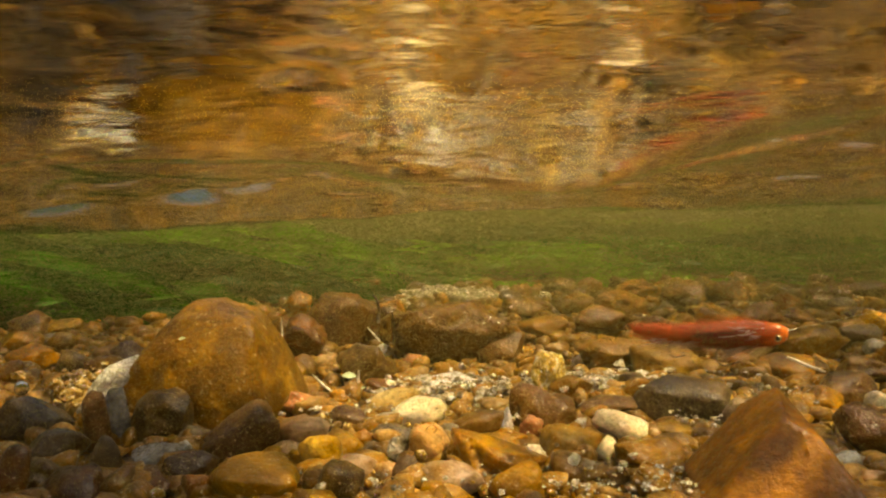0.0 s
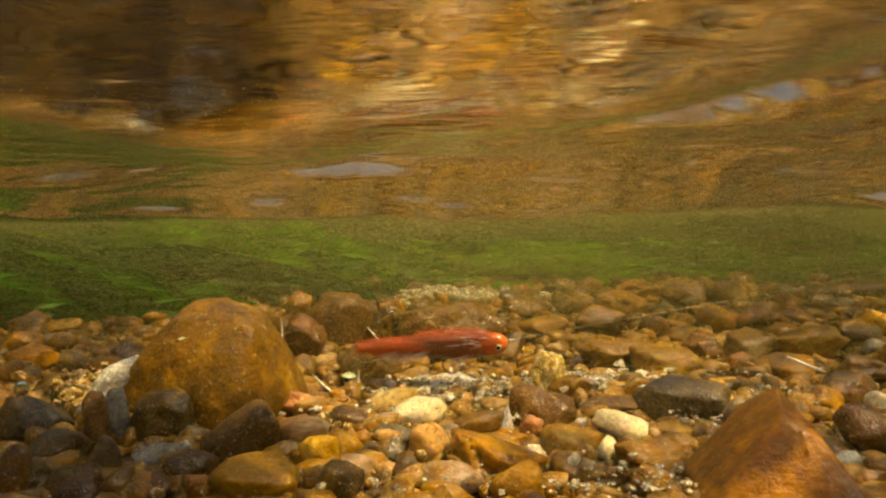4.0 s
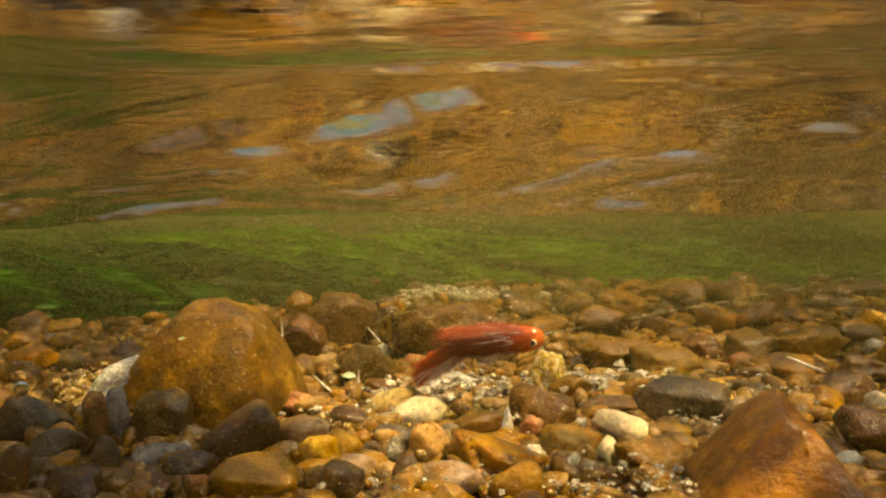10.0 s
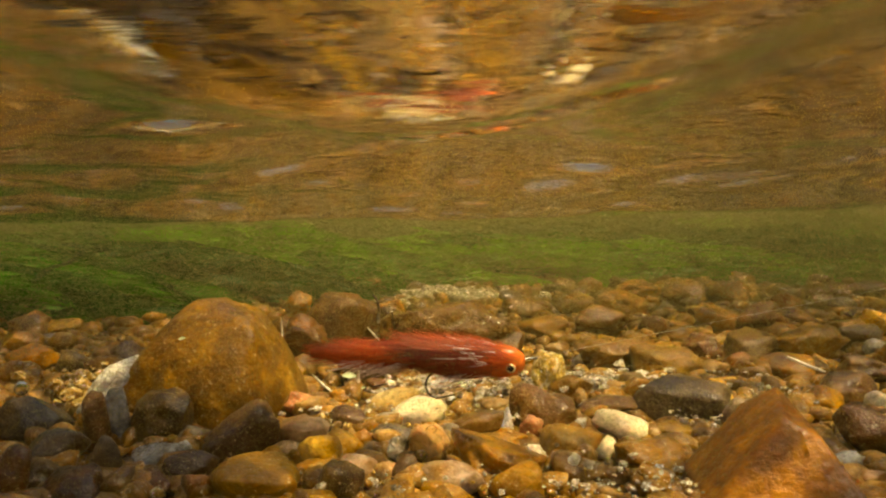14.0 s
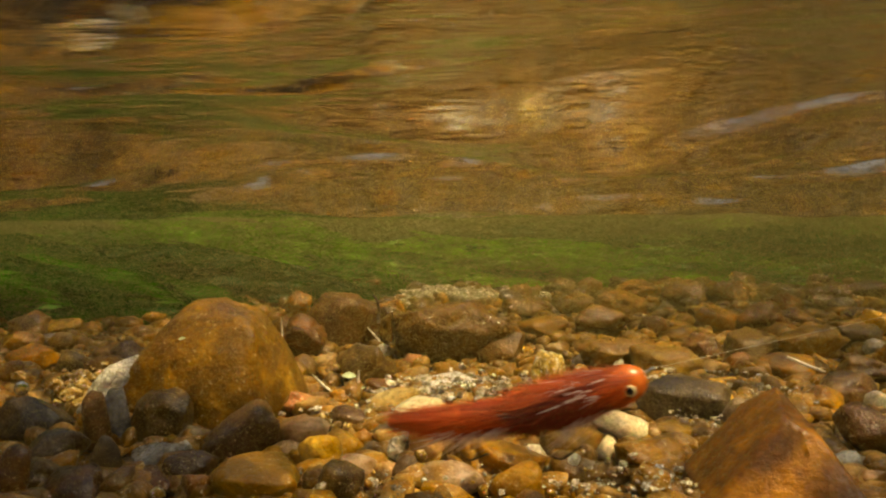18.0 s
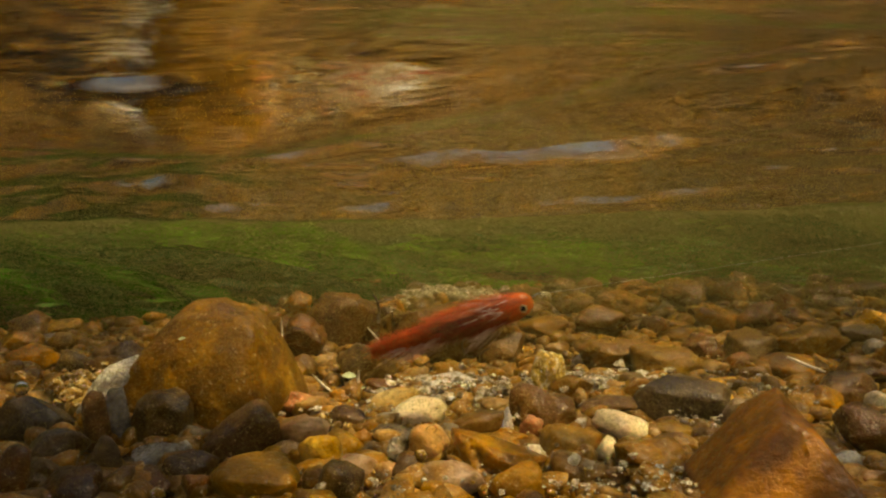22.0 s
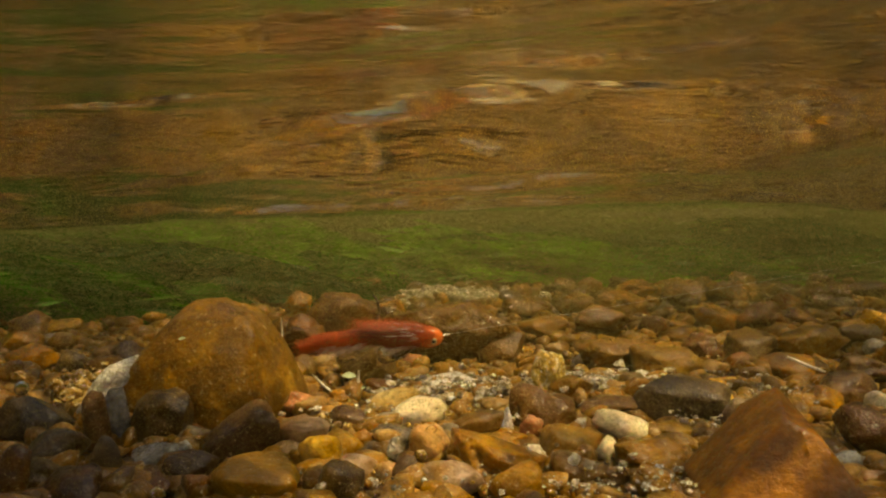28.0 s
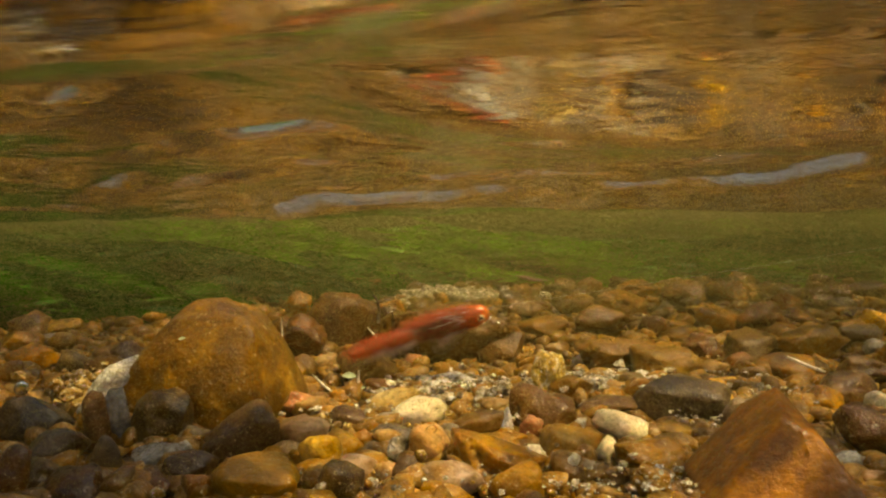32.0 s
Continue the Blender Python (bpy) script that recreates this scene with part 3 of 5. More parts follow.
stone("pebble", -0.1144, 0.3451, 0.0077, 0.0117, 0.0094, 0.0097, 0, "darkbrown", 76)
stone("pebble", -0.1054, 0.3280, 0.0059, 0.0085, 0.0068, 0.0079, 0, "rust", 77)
stone("pebble", -0.2060, 0.4720, 0.0190, 0.0280, 0.0180, 0.0100, 44, "silt", 78)
stone("pebble", -0.2854, 0.5635, 0.0045, 0.0133, 0.0106, 0.0065, 5, "amber", 79)
stone("pebble", -0.2301, 0.4836, 0.0068, 0.0118, 0.0094, 0.0082, 20, "yellowcream", 80)
stone("pebble", -0.2599, 0.4940, 0.0058, 0.0098, 0.0079, 0.0078, 0, "tan", 81)
# darker kinds again, with the shade at the left painted in
stone("cobble", -0.2637, 0.6144, 0.0128, 0.0217, 0.0174, 0.0149, 0, "darkbrown", 82)
stone("pebble", -0.2945, 0.6103, 0.0099, 0.0139, 0.0122, 0.0119, 0, "darkolive", 83)
stone("cobble", -0.3437, 0.6416, 0.0099, 0.0203, 0.0163, 0.0118, 0, "amber", 84)
stone("cobble", -0.3998, 0.7247, 0.0097, 0.0203, 0.0162, 0.0117, 0, "brown", 85)
stone("cobble", -0.3842, 0.7641, 0.0059, 0.0197, 0.0158, 0.0073, 0, "grey", 86)
stone("pebble", -0.3312, 0.5825, 0.0079, 0.0107, 0.0097, 0.0099, 0, "brown", 87)
stone("pebble", -0.0612, 0.4884, 0.0027, 0.0058, 0.0046, 0.0047, 0, "blueshell", 88)
stone("pebble", -0.0557, 0.4526, 0.0056, 0.0127, 0.0101, 0.0077, 0, "darkbrown", 89)
stone("pebble", -0.0836, 0.4780, 0.0060, 0.0116, 0.0093, 0.0070, 6, "tan", 90)
stone("pebble", -0.0530, 0.3969, 0.0057, 0.0117, 0.0094, 0.0076, 0, "olive", 91)
stone("pebble", -0.0373, 0.3891, 0.0045, 0.0060, 0.0054, 0.0057, 0, "grey", 92)
stone("pebble", -0.0387, 0.3612, 0.0046, 0.0112, 0.0089, 0.0066, 0, "greypink", 93)
stone("pebble", -0.0459, 0.3356, 0.0073, 0.0116, 0.0105, 0.0096, 0, "darkolive", 94)
stone("pebble", -0.0248, 0.3546, 0.0046, 0.0081, 0.0065, 0.0060, 0, "pink", 95)
stone("pebble", -0.0162, 0.3514, 0.0064, 0.0070, 0.0063, 0.0075, -30, "darkbrown", 96)
stone("pebble", -0.0240, 0.3852, 0.0068, 0.0057, 0.0051, 0.0088, -40, "quartz", 97)
stone("pebble", -0.0324, 0.3514, 0.0009, 0.0031, 0.0025, 0.0029, -15, "white", 98)
stone("pebble", -0.0625, 0.3611, 0.0012, 0.0035, 0.0028, 0.0032, 5, "white", 99)
stone("pebble", -0.0552, 0.3340, 0.0018, 0.0030, 0.0025, 0.0038, 0, "white", 100)
stone("cobble", 0.0259, 0.3626, 0.0063, 0.0254, 0.0203, 0.0101, -20, "amberbright", 101, cuts=5)
stone("pebble", 0.0317, 0.3325, 0.0073, 0.0120, 0.0108, 0.0098, 0, "amberdark", 102)
stone("pebble", 0.0045, 0.3450, 0.0050, 0.0150, 0.0105, 0.0085, 0, "greypink", 103)
stone("pebble", -0.0026, 0.3493, 0.0053, 0.0085, 0.0073, 0.0064, 0, "greypink", 104)
stone("pebble", 0.0346, 0.4281, 0.0083, 0.0052, 0.0040, 0.0103, -8, "white", 105)
stone("pebble", 0.0343, 0.4817, 0.0051, 0.0110, 0.0088, 0.0064, 0, "tan", 106)
stone("pebble", -0.0032, 0.5352, 0.0051, 0.0091, 0.0073, 0.0071, 0, "white", 107)
stone("pebble", 0.0138, 0.5019, 0.0044, 0.0081, 0.0065, 0.0064, 0, "tan", 108)
stone("cobble", 0.0046, 0.5631, 0.0050, 0.0187, 0.0149, 0.0070, 0, "silt", 109)
stone("pebble", 0.0328, 0.5391, 0.0018, 0.0151, 0.0121, 0.0036, 5, "slate", 110)
stone("pebble", 0.0750, 0.5388, 0.0155, 0.0131, 0.0118, 0.0175, 0, "quartzgold", 111, cuts=7)
stone("pebble", 0.1120, 0.5439, 0.0064, 0.0144, 0.0115, 0.0080, 0, "quartz", 112)
stone("cobble", 0.1038, 0.4812, 0.0052, 0.0209, 0.0167, 0.0078, 0, "darkbrown", 113)
stone("pebble", 0.1245, 0.6575, 0.0048, 0.0136, 0.0108, 0.0058, 0, "white", 114)
stone("pebble", 0.1226, 0.5337, 0.0054, 0.0122, 0.0097, 0.0067, 0, "tan", 115)
stone("pebble", 0.0878, 0.5196, 0.0084, 0.0161, 0.0129, 0.0099, 0, "brown", 116)
stone("pebble", 0.2268, 0.4065, 0.0109, 0.0144, 0.0129, 0.0135, 0, "rust", 117)
stone("pebble", 0.1972, 0.3729, 0.0043, 0.0091, 0.0072, 0.0058, 0, "bluegrey", 118)
stone("pebble", 0.1988, 0.3509, 0.0032, 0.0083, 0.0066, 0.0047, 0, "pink", 119)
stone("pebble", 0.1841, 0.3252, 0.0034, 0.0091, 0.0073, 0.0050, 0, "amber", 120)
stone("pebble", 0.2801, 0.4934, 0.0059, 0.0080, 0.0072, 0.0079, 0, "pale", 121)
stone("pebble", 0.2283, 0.4353, 0.0048, 0.0038, 0.0035, 0.0068, 0, "cream", 122)
stone("pebble", 0.2492, 0.4872, 0.0027, 0.0061, 0.0049, 0.0047, 0, "tan", 123)
stone("pebble", 0.1732, 0.4527, 0.0086, 0.0080, 0.0072, 0.0100, 0, "grey", 124)
stone("pebble", 0.1229, 0.3849, 0.0034, 0.0057, 0.0048, 0.0054, 0, "yellow", 125)
stone("pebble", 0.1202, 0.3728, 0.0021, 0.0036, 0.0029, 0.0041, 0, "white", 126)
stone("pebble", -0.0255, 0.6389, 0.0056, 0.0085, 0.0068, 0.0076, 0, "pinkred", 127)
stone("pebble", -0.0565, 0.8133, 0.0167, 0.0132, 0.0119, 0.0187, 0, "darkbrown", 128)
stone("pebble", -0.0529, 0.6875, 0.0061, 0.0091, 0.0073, 0.0081, 0, "silt", 129)
stone("pebble", -0.0457, 0.5322, 0.0057, 0.0098, 0.0078, 0.0077, 0, "redbrown", 130)
stone("pebble", -0.0213, 0.5858, 0.0055, 0.0108, 0.0086, 0.0075, 0, "tan", 131)
stone("pebble", -0.0677, 0.5249, 0.0034, 0.0116, 0.0093, 0.0046, 0, "amber", 132)
stone("pebble", 0.0357, 0.4151, 0.0030, 0.0107, 0.0086, 0.0046, 0, "amber", 133)
stone("pebble", 0.0465, 0.3815, 0.0044, 0.0056, 0.0051, 0.0064, 0, "pale", 134)
stone("pebble", -0.0449, 0.4203, 0.0031, 0.0056, 0.0045, 0.0051, 0, "redbrown", 135)
stone("pebble", 0.0049, 0.4158, 0.0052, 0.0086, 0.0069, 0.0072, 0, "grey", 136)
stone("pebble", 0.0637, 0.5892, 0.0058, 0.0095, 0.0076, 0.0078, 0, "brown", 137)
stone("pebble", 0.1230, 0.7425, 0.0070, 0.0126, 0.0101, 0.0090, 0, "olive", 138)
stone("pebble", 0.1311, 0.5266, 0.0069, 0.0116, 0.0093, 0.0089, 0, "brown", 139)
stone("pebble", 0.3091, 0.7658, 0.0068, 0.0113, 0.0090, 0.0088, 0, "rust", 140)
stone("pebble", 0.2275, 0.8187, 0.0112, 0.0169, 0.0135, 0.0132, 0, "rust", 141)
stone("cobble", 0.1888, 1.0394, 0.0126, 0.0268, 0.0214, 0.0138, 0, "olive", 142)
stone("cobble", 0.1089, 1.0100, 0.0119, 0.0297, 0.0238, 0.0134, 0, "brown", 143)
stone("cobble", 0.4059, 0.8806, 0.0121, 0.0259, 0.0207, 0.0141, 0, "rust", 144)
stone("cobble", -0.0912, 0.4843, 0.0073, 0.0171, 0.0137, 0.0089, -15, "pinkred", 145)
stone("pebble", 0.1504, 0.5872, 0.0035, 0.0130, 0.0104, 0.0055, 8, "white", 146)
stone("pebble", 0.1037, 0.5344, 0.0052, 0.0079, 0.0063, 0.0072, 0, "quartz", 147, cuts=6)
stone("pebble", 0.0742, 0.4236, 0.0069, 0.0034, 0.0031, 0.0089, -35, "white", 148)
stone("pebble", 0.0439, 0.4893, 0.0040, 0.0072, 0.0058, 0.0060, 0, "quartz", 149, cuts=6)
stone("pebble", -0.0415, 0.4509, 0.0023, 0.0100, 0.0080, 0.0043, 0, "silt", 150)
stone("pebble", -0.0289, 0.4635, 0.0025, 0.0119, 0.0096, 0.0045, -5, "pale", 151)


def scatter_far_cobbles():
    """Cobbles on the farther bed, up to the weed."""
    rng = random.Random(5)
    taken = [(o.location.x, o.location.y, max(o.dimensions.x, o.dimensions.y) / 2) for o in scene.objects
             if o.name.split(".")[0] in ("pebble", "cobble", "boulder")]
    kinds = ["brown", "brown", "olive", "darkbrown", "redbrown", "rust", "greybrown", "brown", "darkolive", "amberdark"]
    made = 0
    for _ in range(4000):
        if made >= 85:
            break
        y = rng.uniform(0.5, 1.45)
        x = rng.uniform(-0.62, 0.62) * y
        if x < -0.05 - (1.6 - y) * 0.25 and y > 0.9:
            continue
        r = rng.uniform(0.010, 0.024) * (0.7 + 0.35 * y)
        if any((x - u) ** 2 + (y - v) ** 2 < (0.95 * (r + s)) ** 2 for u, v, s in taken):
            continue
        taken.append((x, y, r))
        c = r * rng.uniform(0.5, 0.85)
        stone("cobble" if r > 0.017 else "pebble", x, y, c * 0.75, r, r * rng.uniform(0.65, 1.0), c, rng.uniform(-12, 12), rng.choice(kinds), 400 + made)
        made += 1


scatter_far_cobbles()


def scatter_gravel():
    rng = random.Random(8)
    near, far = [], []
    for _ in range(5200):
        y = 0.2 + 0.65 * rng.random() ** 0.8
        x = rng.uniform(-0.68, 0.68) * (y + 0.03)
        r = 0.0025 + 0.0095 * rng.random() ** 1.7
        near.append((x, y, rng.uniform(-0.3, 0.6) * r, r))
    for _ in range(4200):
        y = rng.uniform(0.8, 2.4)
        x = rng.uniform(-0.75, 0.75) * y
        r = 0.005 + 0.014 * rng.random() ** 2
        far.append((x, y, rng.uniform(-0.2, 0.6) * r, r))
    for _ in range(5200):
        y = rng.uniform(-1.3, 2.3)
        x = rng.choice((-1, 1)) * (max(0.7 * y, 0.0) + 2.0 * rng.random() ** 1.3)
        far.append((x, y, 0.0, 0.008 + 0.016 * rng.random()))
    chips, white = [], []
    for _ in range(500):
        y = 0.27 + 0.42 * rng.random()
        x = rng.gauss(0.0, 0.24) * (y + 0.1)
        r = 0.0012 + 0.0028 * rng.random() ** 2
        chips.append((x, y, 0.002 + 0.006 * rng.random(), r))
    for _ in range(240):     # white grit round the golden stone, painted pale for the glitter there
        white.append((rng.gauss(0.105, 0.03), rng.gauss(0.555, 0.03), 0.001 + 0.01 * rng.random(), 0.001 + 0.005 * rng.random() ** 2.5))
    for _ in range(300):     # a drift of pale grit behind the big rock, also for glitter
        white.append((rng.gauss(0.0, 0.026), rng.gauss(0.54, 0.022), 0.002 + 0.009 * rng.random(), 0.001 + 0.005 * rng.random() ** 2.5))
    for cx, cy, wide, deep in ((0.042, 0.445, 0.012, 0.008), (0.098, 0.535, 0.016, 0.012), (0.152, 0.438, 0.012, 0.014), (0.228, 0.505, 0.016, 0.016),
                               (0.105, 0.345, 0.012, 0.012), (-0.012, 0.335, 0.03, 0.012), (0.075, 0.335, 0.02, 0.012), (0.215, 0.60, 0.03, 0.02), (-0.05, 0.46, 0.02, 0.012)):
        for _ in range(120):     # pockets of white grit put where the bed glints
            white.append((rng.gauss(cx, wide), rng.gauss(cy, deep), 0.002 + 0.009 * rng.random(), 0.0005 + 0.0026 * rng.random() ** 3.5))
    for _ in range(240):
        chips.append((rng.gauss(-0.232, 0.014), rng.gauss(0.51, 0.022), 0.003 + 0.02 * rng.random(), 0.0012 + 0.006 * rng.random() ** 2.5))
    drift_rows = []
    for _ in range(260):     # pale grains before the far weed, put in for a whitish haze
        x, y = rng.gauss(0.0, 0.06), rng.gauss(1.26, 0.05)
        drift_rows.append((x, y, 0.014 * math.exp(-(x / 0.08) ** 2) * rng.random(), 0.007 + 0.009 * rng.random()))
    pebble_heap("sand_drift", drift_rows, STONE["sand"], "low drift of pale grains standing in for whitish haze", 2)
    pebble_heap("gravel", white, WHITE_CHIPS, "pockets of white quartz grit that stand in for glints", 1, False)
    pebble_heap("gravel", chips, CHIPS, "pale quartz grit among the stones that stands in for glints", 1, False)
    pebble_heap("gravel", [row for row in near if row[3] > 0.0055], GRAVEL, "mixed gravel between the stones", 2)
    pebble_heap("gravel", [row for row in near if row[3] <= 0.0055], GRAVEL, "fine mixed gravel between the stones", 1, False)
    pebble_heap("gravel", far, FAR_GRAVEL, "brown gravel of the farther stream bed", 1)


scatter_gravel()


# ---- water weed ----
def weed_mesh(seed, material):
    rng = random.Random(seed)
    verts, faces, stem_verts, stem_faces = [], [], [], []
    for k in range(88):
        if k % 11 == 0:     # a plume: stems that stream together
            px, py, rise, reach = rng.gauss(0, 0.06), rng.gauss(0, 0.055), rng.uniform(0.05, 0.19), rng.uniform(0.16, 0.38)
            ph, wave = rng.uniform(0, 6.28), rng.uniform(0.004, 0.016)
        bx, by = px + rng.gauss(0, 0.010), py + rng.gauss(0, 0.009)
        high, long = rise * rng.uniform(0.72, 1.05), reach * rng.uniform(0.7, 1.1)
        ph += rng.uniform(-0.25, 0.25)
        pts = []
        n = 14
        for m in range(n + 1):
            s = m / n
            pts.append(Vector((bx - long * s ** 1.3, by + wave * math.sin(ph + 7 * s) + 0.02 * s * math.sin(ph), high * (1 - math.exp(-2.6 * s)) + wave * math.cos(ph + 9 * s))))
        for m, p in enumerate(pts):
            w = 0.0011 * (1.1 - m / n)
            i = len(stem_verts)
            stem_verts += [p + Vector((0, 0, w)), p - Vector((0, 0, w))]
            if m:
                stem_faces.append((i - 2, i - 1, i + 1, i))
        for m in range(2, n + 1):
            for _ in range(2):
                d = Vector((-1.0, rng.uniform(-0.35, 0.35), rng.uniform(-0.35, 0.3))).normalized()
                size = rng.uniform(0.025, 0.065)
                side = d.cross(Vector((rng.uniform(-0.5, 0.5), 1, rng.uniform(-0.3, 0.3)))).normalized() * size * 0.10
                i = len(verts)
                verts += [pts[m], pts[m] + d * size * 0.5 + side, pts[m] + d * size, pts[m] + d * size * 0.5 - side]
                faces.append((i, i + 1, i + 2, i + 3))
    return mesh_of("stem", stem_verts, stem_faces, material, False), mesh_of("foliage", verts, faces, material, False)


def build_weed():
    rng = random.Random(21)
    meshes = [weed_mesh(50 + k, (WEED_DARK, WEED, WEED_PALE)[k // 2]) for k in range(6)]
    made = []

    def clump(x, y, size, high):
        ob = new("water_weed")
        patch = noise.noise(Vector((x * 8.0, y * 9.0, 3.0))) + rng.uniform(-0.25, 0.25)
        stems, leaves = meshes[(0 if patch < -0.02 else 2 if patch < 0.3 else 4) + rng.randrange(2)]
        tagged(new("stem", stems), kind="stuff").parent = ob
        tagged(new("foliage", leaves), kind="stuff").parent = ob
        ob.matrix_world = pose(x, y, -0.004, 0, 0, rng.uniform(-16, 16)) @ Matrix.Diagonal((size, size, size * high * rng.uniform(0.6, 1.1), 1))
        made.append(tagged(ob, "bright green feathery water weed trailing in the current", "water weed", "weed bed"))

    for _ in range(58):     # the near bed of weed
        x = rng.uniform(-0.72, 0.02)
        front = 0.93 + 0.55 * max(0.0, (x + 0.45) / 0.5) ** 1.5
        clump(x, front + 0.55 * rng.random() ** 1.3, rng.uniform(0.8, 1.15), 0.62)
    for _ in range(24):     # the thick of it behind
        clump(rng.uniform(-1.15, -0.3), rng.uniform(1.45, 2.1), rng.uniform(0.95, 1.3), 0.6)
    for _ in range(74):     # the weed along the far bank
        x = rng.choice((rng.uniform(-1.3, -0.2), rng.uniform(-1.3, 0.3), rng.uniform(0.3, 1.6), rng.uniform(0.3, 1.6), rng.uniform(0.5, 1.6)))
        clump(x, 1.5 + 0.1 * abs(x - 0.3) + 1.0 * rng.random() ** 1.4, rng.uniform(0.85, 1.3), rng.uniform(0.56, 0.68))
    for _ in range(26):     # and at the foot of the bank
        clump(rng.uniform(-1.7, 2.0), rng.uniform(2.5, 3.2), rng.uniform(1.0, 1.3), rng.uniform(0.7, 0.95))
    return made


weeds = build_weed()


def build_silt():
    """Silt flecks, too many to count, standing in for the haze in the water."""
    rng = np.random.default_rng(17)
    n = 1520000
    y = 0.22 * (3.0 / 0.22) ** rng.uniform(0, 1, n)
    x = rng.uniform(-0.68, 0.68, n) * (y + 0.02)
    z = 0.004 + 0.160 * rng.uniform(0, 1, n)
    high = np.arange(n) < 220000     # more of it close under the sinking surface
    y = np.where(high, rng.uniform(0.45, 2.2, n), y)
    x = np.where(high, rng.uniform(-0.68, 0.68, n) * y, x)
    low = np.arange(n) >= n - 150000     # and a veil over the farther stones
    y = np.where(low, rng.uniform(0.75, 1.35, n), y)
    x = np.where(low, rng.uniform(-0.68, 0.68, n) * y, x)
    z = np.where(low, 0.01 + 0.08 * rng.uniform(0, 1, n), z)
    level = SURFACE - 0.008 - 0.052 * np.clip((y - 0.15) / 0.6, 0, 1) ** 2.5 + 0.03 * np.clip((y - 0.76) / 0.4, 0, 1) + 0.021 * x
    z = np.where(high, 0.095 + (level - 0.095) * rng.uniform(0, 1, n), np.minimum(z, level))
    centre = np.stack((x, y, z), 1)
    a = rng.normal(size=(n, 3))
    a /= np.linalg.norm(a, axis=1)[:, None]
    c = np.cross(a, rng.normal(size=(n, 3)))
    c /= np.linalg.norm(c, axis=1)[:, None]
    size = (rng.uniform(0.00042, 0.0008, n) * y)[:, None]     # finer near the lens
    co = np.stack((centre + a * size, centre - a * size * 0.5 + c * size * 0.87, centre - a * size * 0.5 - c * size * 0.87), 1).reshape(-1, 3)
    me = bpy.data.meshes.new("silt_haze")
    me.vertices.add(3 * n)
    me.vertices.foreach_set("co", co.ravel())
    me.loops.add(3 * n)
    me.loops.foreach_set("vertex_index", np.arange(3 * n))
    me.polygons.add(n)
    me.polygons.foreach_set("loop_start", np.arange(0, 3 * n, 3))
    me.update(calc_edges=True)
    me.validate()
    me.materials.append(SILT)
    tagged(new("silt_haze", me), "fine pale silt flecks that stand in for the water's haze", "silt", kind="stuff")


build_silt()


# ---- unseen trees added over the stream to shade the bed ----
def build_shade_tree(base, way, spread, leaves, seed):
    """An added tree out of view whose leafy limb shades the bed."""
    rng = random.Random(seed)
    tree = new("shade_tree")
    tree.location = base
    tagged(tree, "unseen leafy tree added to shade the stream bed", "tree", "trees on the bank")
    tip = Vector(way) - Vector(base)
    part("trunk", tube(bmesh.new(), [(0, 0, -0.1), (0.03, 0.05, 0.9), (0.0, 0.12, 1.9), (-0.05, 0.2, 3.0)], [0.11, 0.09, 0.075, 0.05], 10), BARK, tree)
    joint = Vector((0.02, 0.08, 1.3))
    bends = [joint, joint.lerp(tip, 0.35) + Vector((0, 0, 0.25)), joint.lerp(tip, 0.7) + Vector((0, 0, 0.15)), tip]
    limb = part("limb", tube(bmesh.new(), bends, [0.045, 0.03, 0.018, 0.006], 8), BARK, tree)
    bm, twigs = bmesh.new(), bmesh.new()
    for k in range(leaves):
        if k % 12 == 0:     # a twig, then the leaves round it
            p = tip + Vector((rng.uniform(-1, 1) * spread[0], rng.uniform(-1, 1) * spread[1], rng.uniform(-0.08, 0.12)))
            start = p + Vector((rng.uniform(-0.2, 0.2), -0.25, 0.1))
            tube(twigs, [start, p], [0.004, 0.0015], 4)
        d = Vector((rng.uniform(-1, 1), rng.uniform(-1, 1), rng.uniform(-0.5, 0.3))).normalized()
        q = p + d * rng.uniform(0.0, 0.09)
        size = rng.uniform(0.02, 0.045)
        side = d.cross(Vector((0, 0, 1))).normalized() * size * 0.34
        bm.faces.new([bm.verts.new(v) for v in (q, q + d * size * 0.45 + side, q + d * size, q + d * size * 0.45 - side)])
    for k in range(900):     # the crown over the trunk
        d = Vector((rng.gauss(0, 0.55), rng.gauss(-0.3, 0.5), 2.9 + rng.gauss(0, 0.5)))
        way_out = Vector((rng.uniform(-1, 1), rng.uniform(-1, 1), rng.uniform(-0.5, 0.3))).normalized() * 0.09
        side = way_out.cross(Vector((0, 0, 1))) * 0.34
        bm.faces.new([bm.verts.new(v) for v in (d, d + way_out * 0.45 + side, d + way_out, d + way_out * 0.45 - side)])
    part("twigs", twigs, BARK, limb)
    part("foliage", bm, TREE_LEAF, tree, "loose green leaves")


# each limb is set so its shadow darkens one part of the bed
build_shade_tree((-1.5, -2.6, 0.5), (-0.59, 0.30, 0.78), (0.66, 0.32), 2400, 61)
build_shade_tree((0.2, -2.7, 0.5), (0.064, 0.12, 0.78), (0.12, 0.035), 560, 63)
build_shade_tree((0.9, -2.8, 0.5), (0.50, 0.15, 0.78), (0.13, 0.06), 170, 64)
build_shade_tree((1.7, -2.6, 0.5), (0.97, 0.62, 0.78), (0.42, 0.52), 1400, 62)


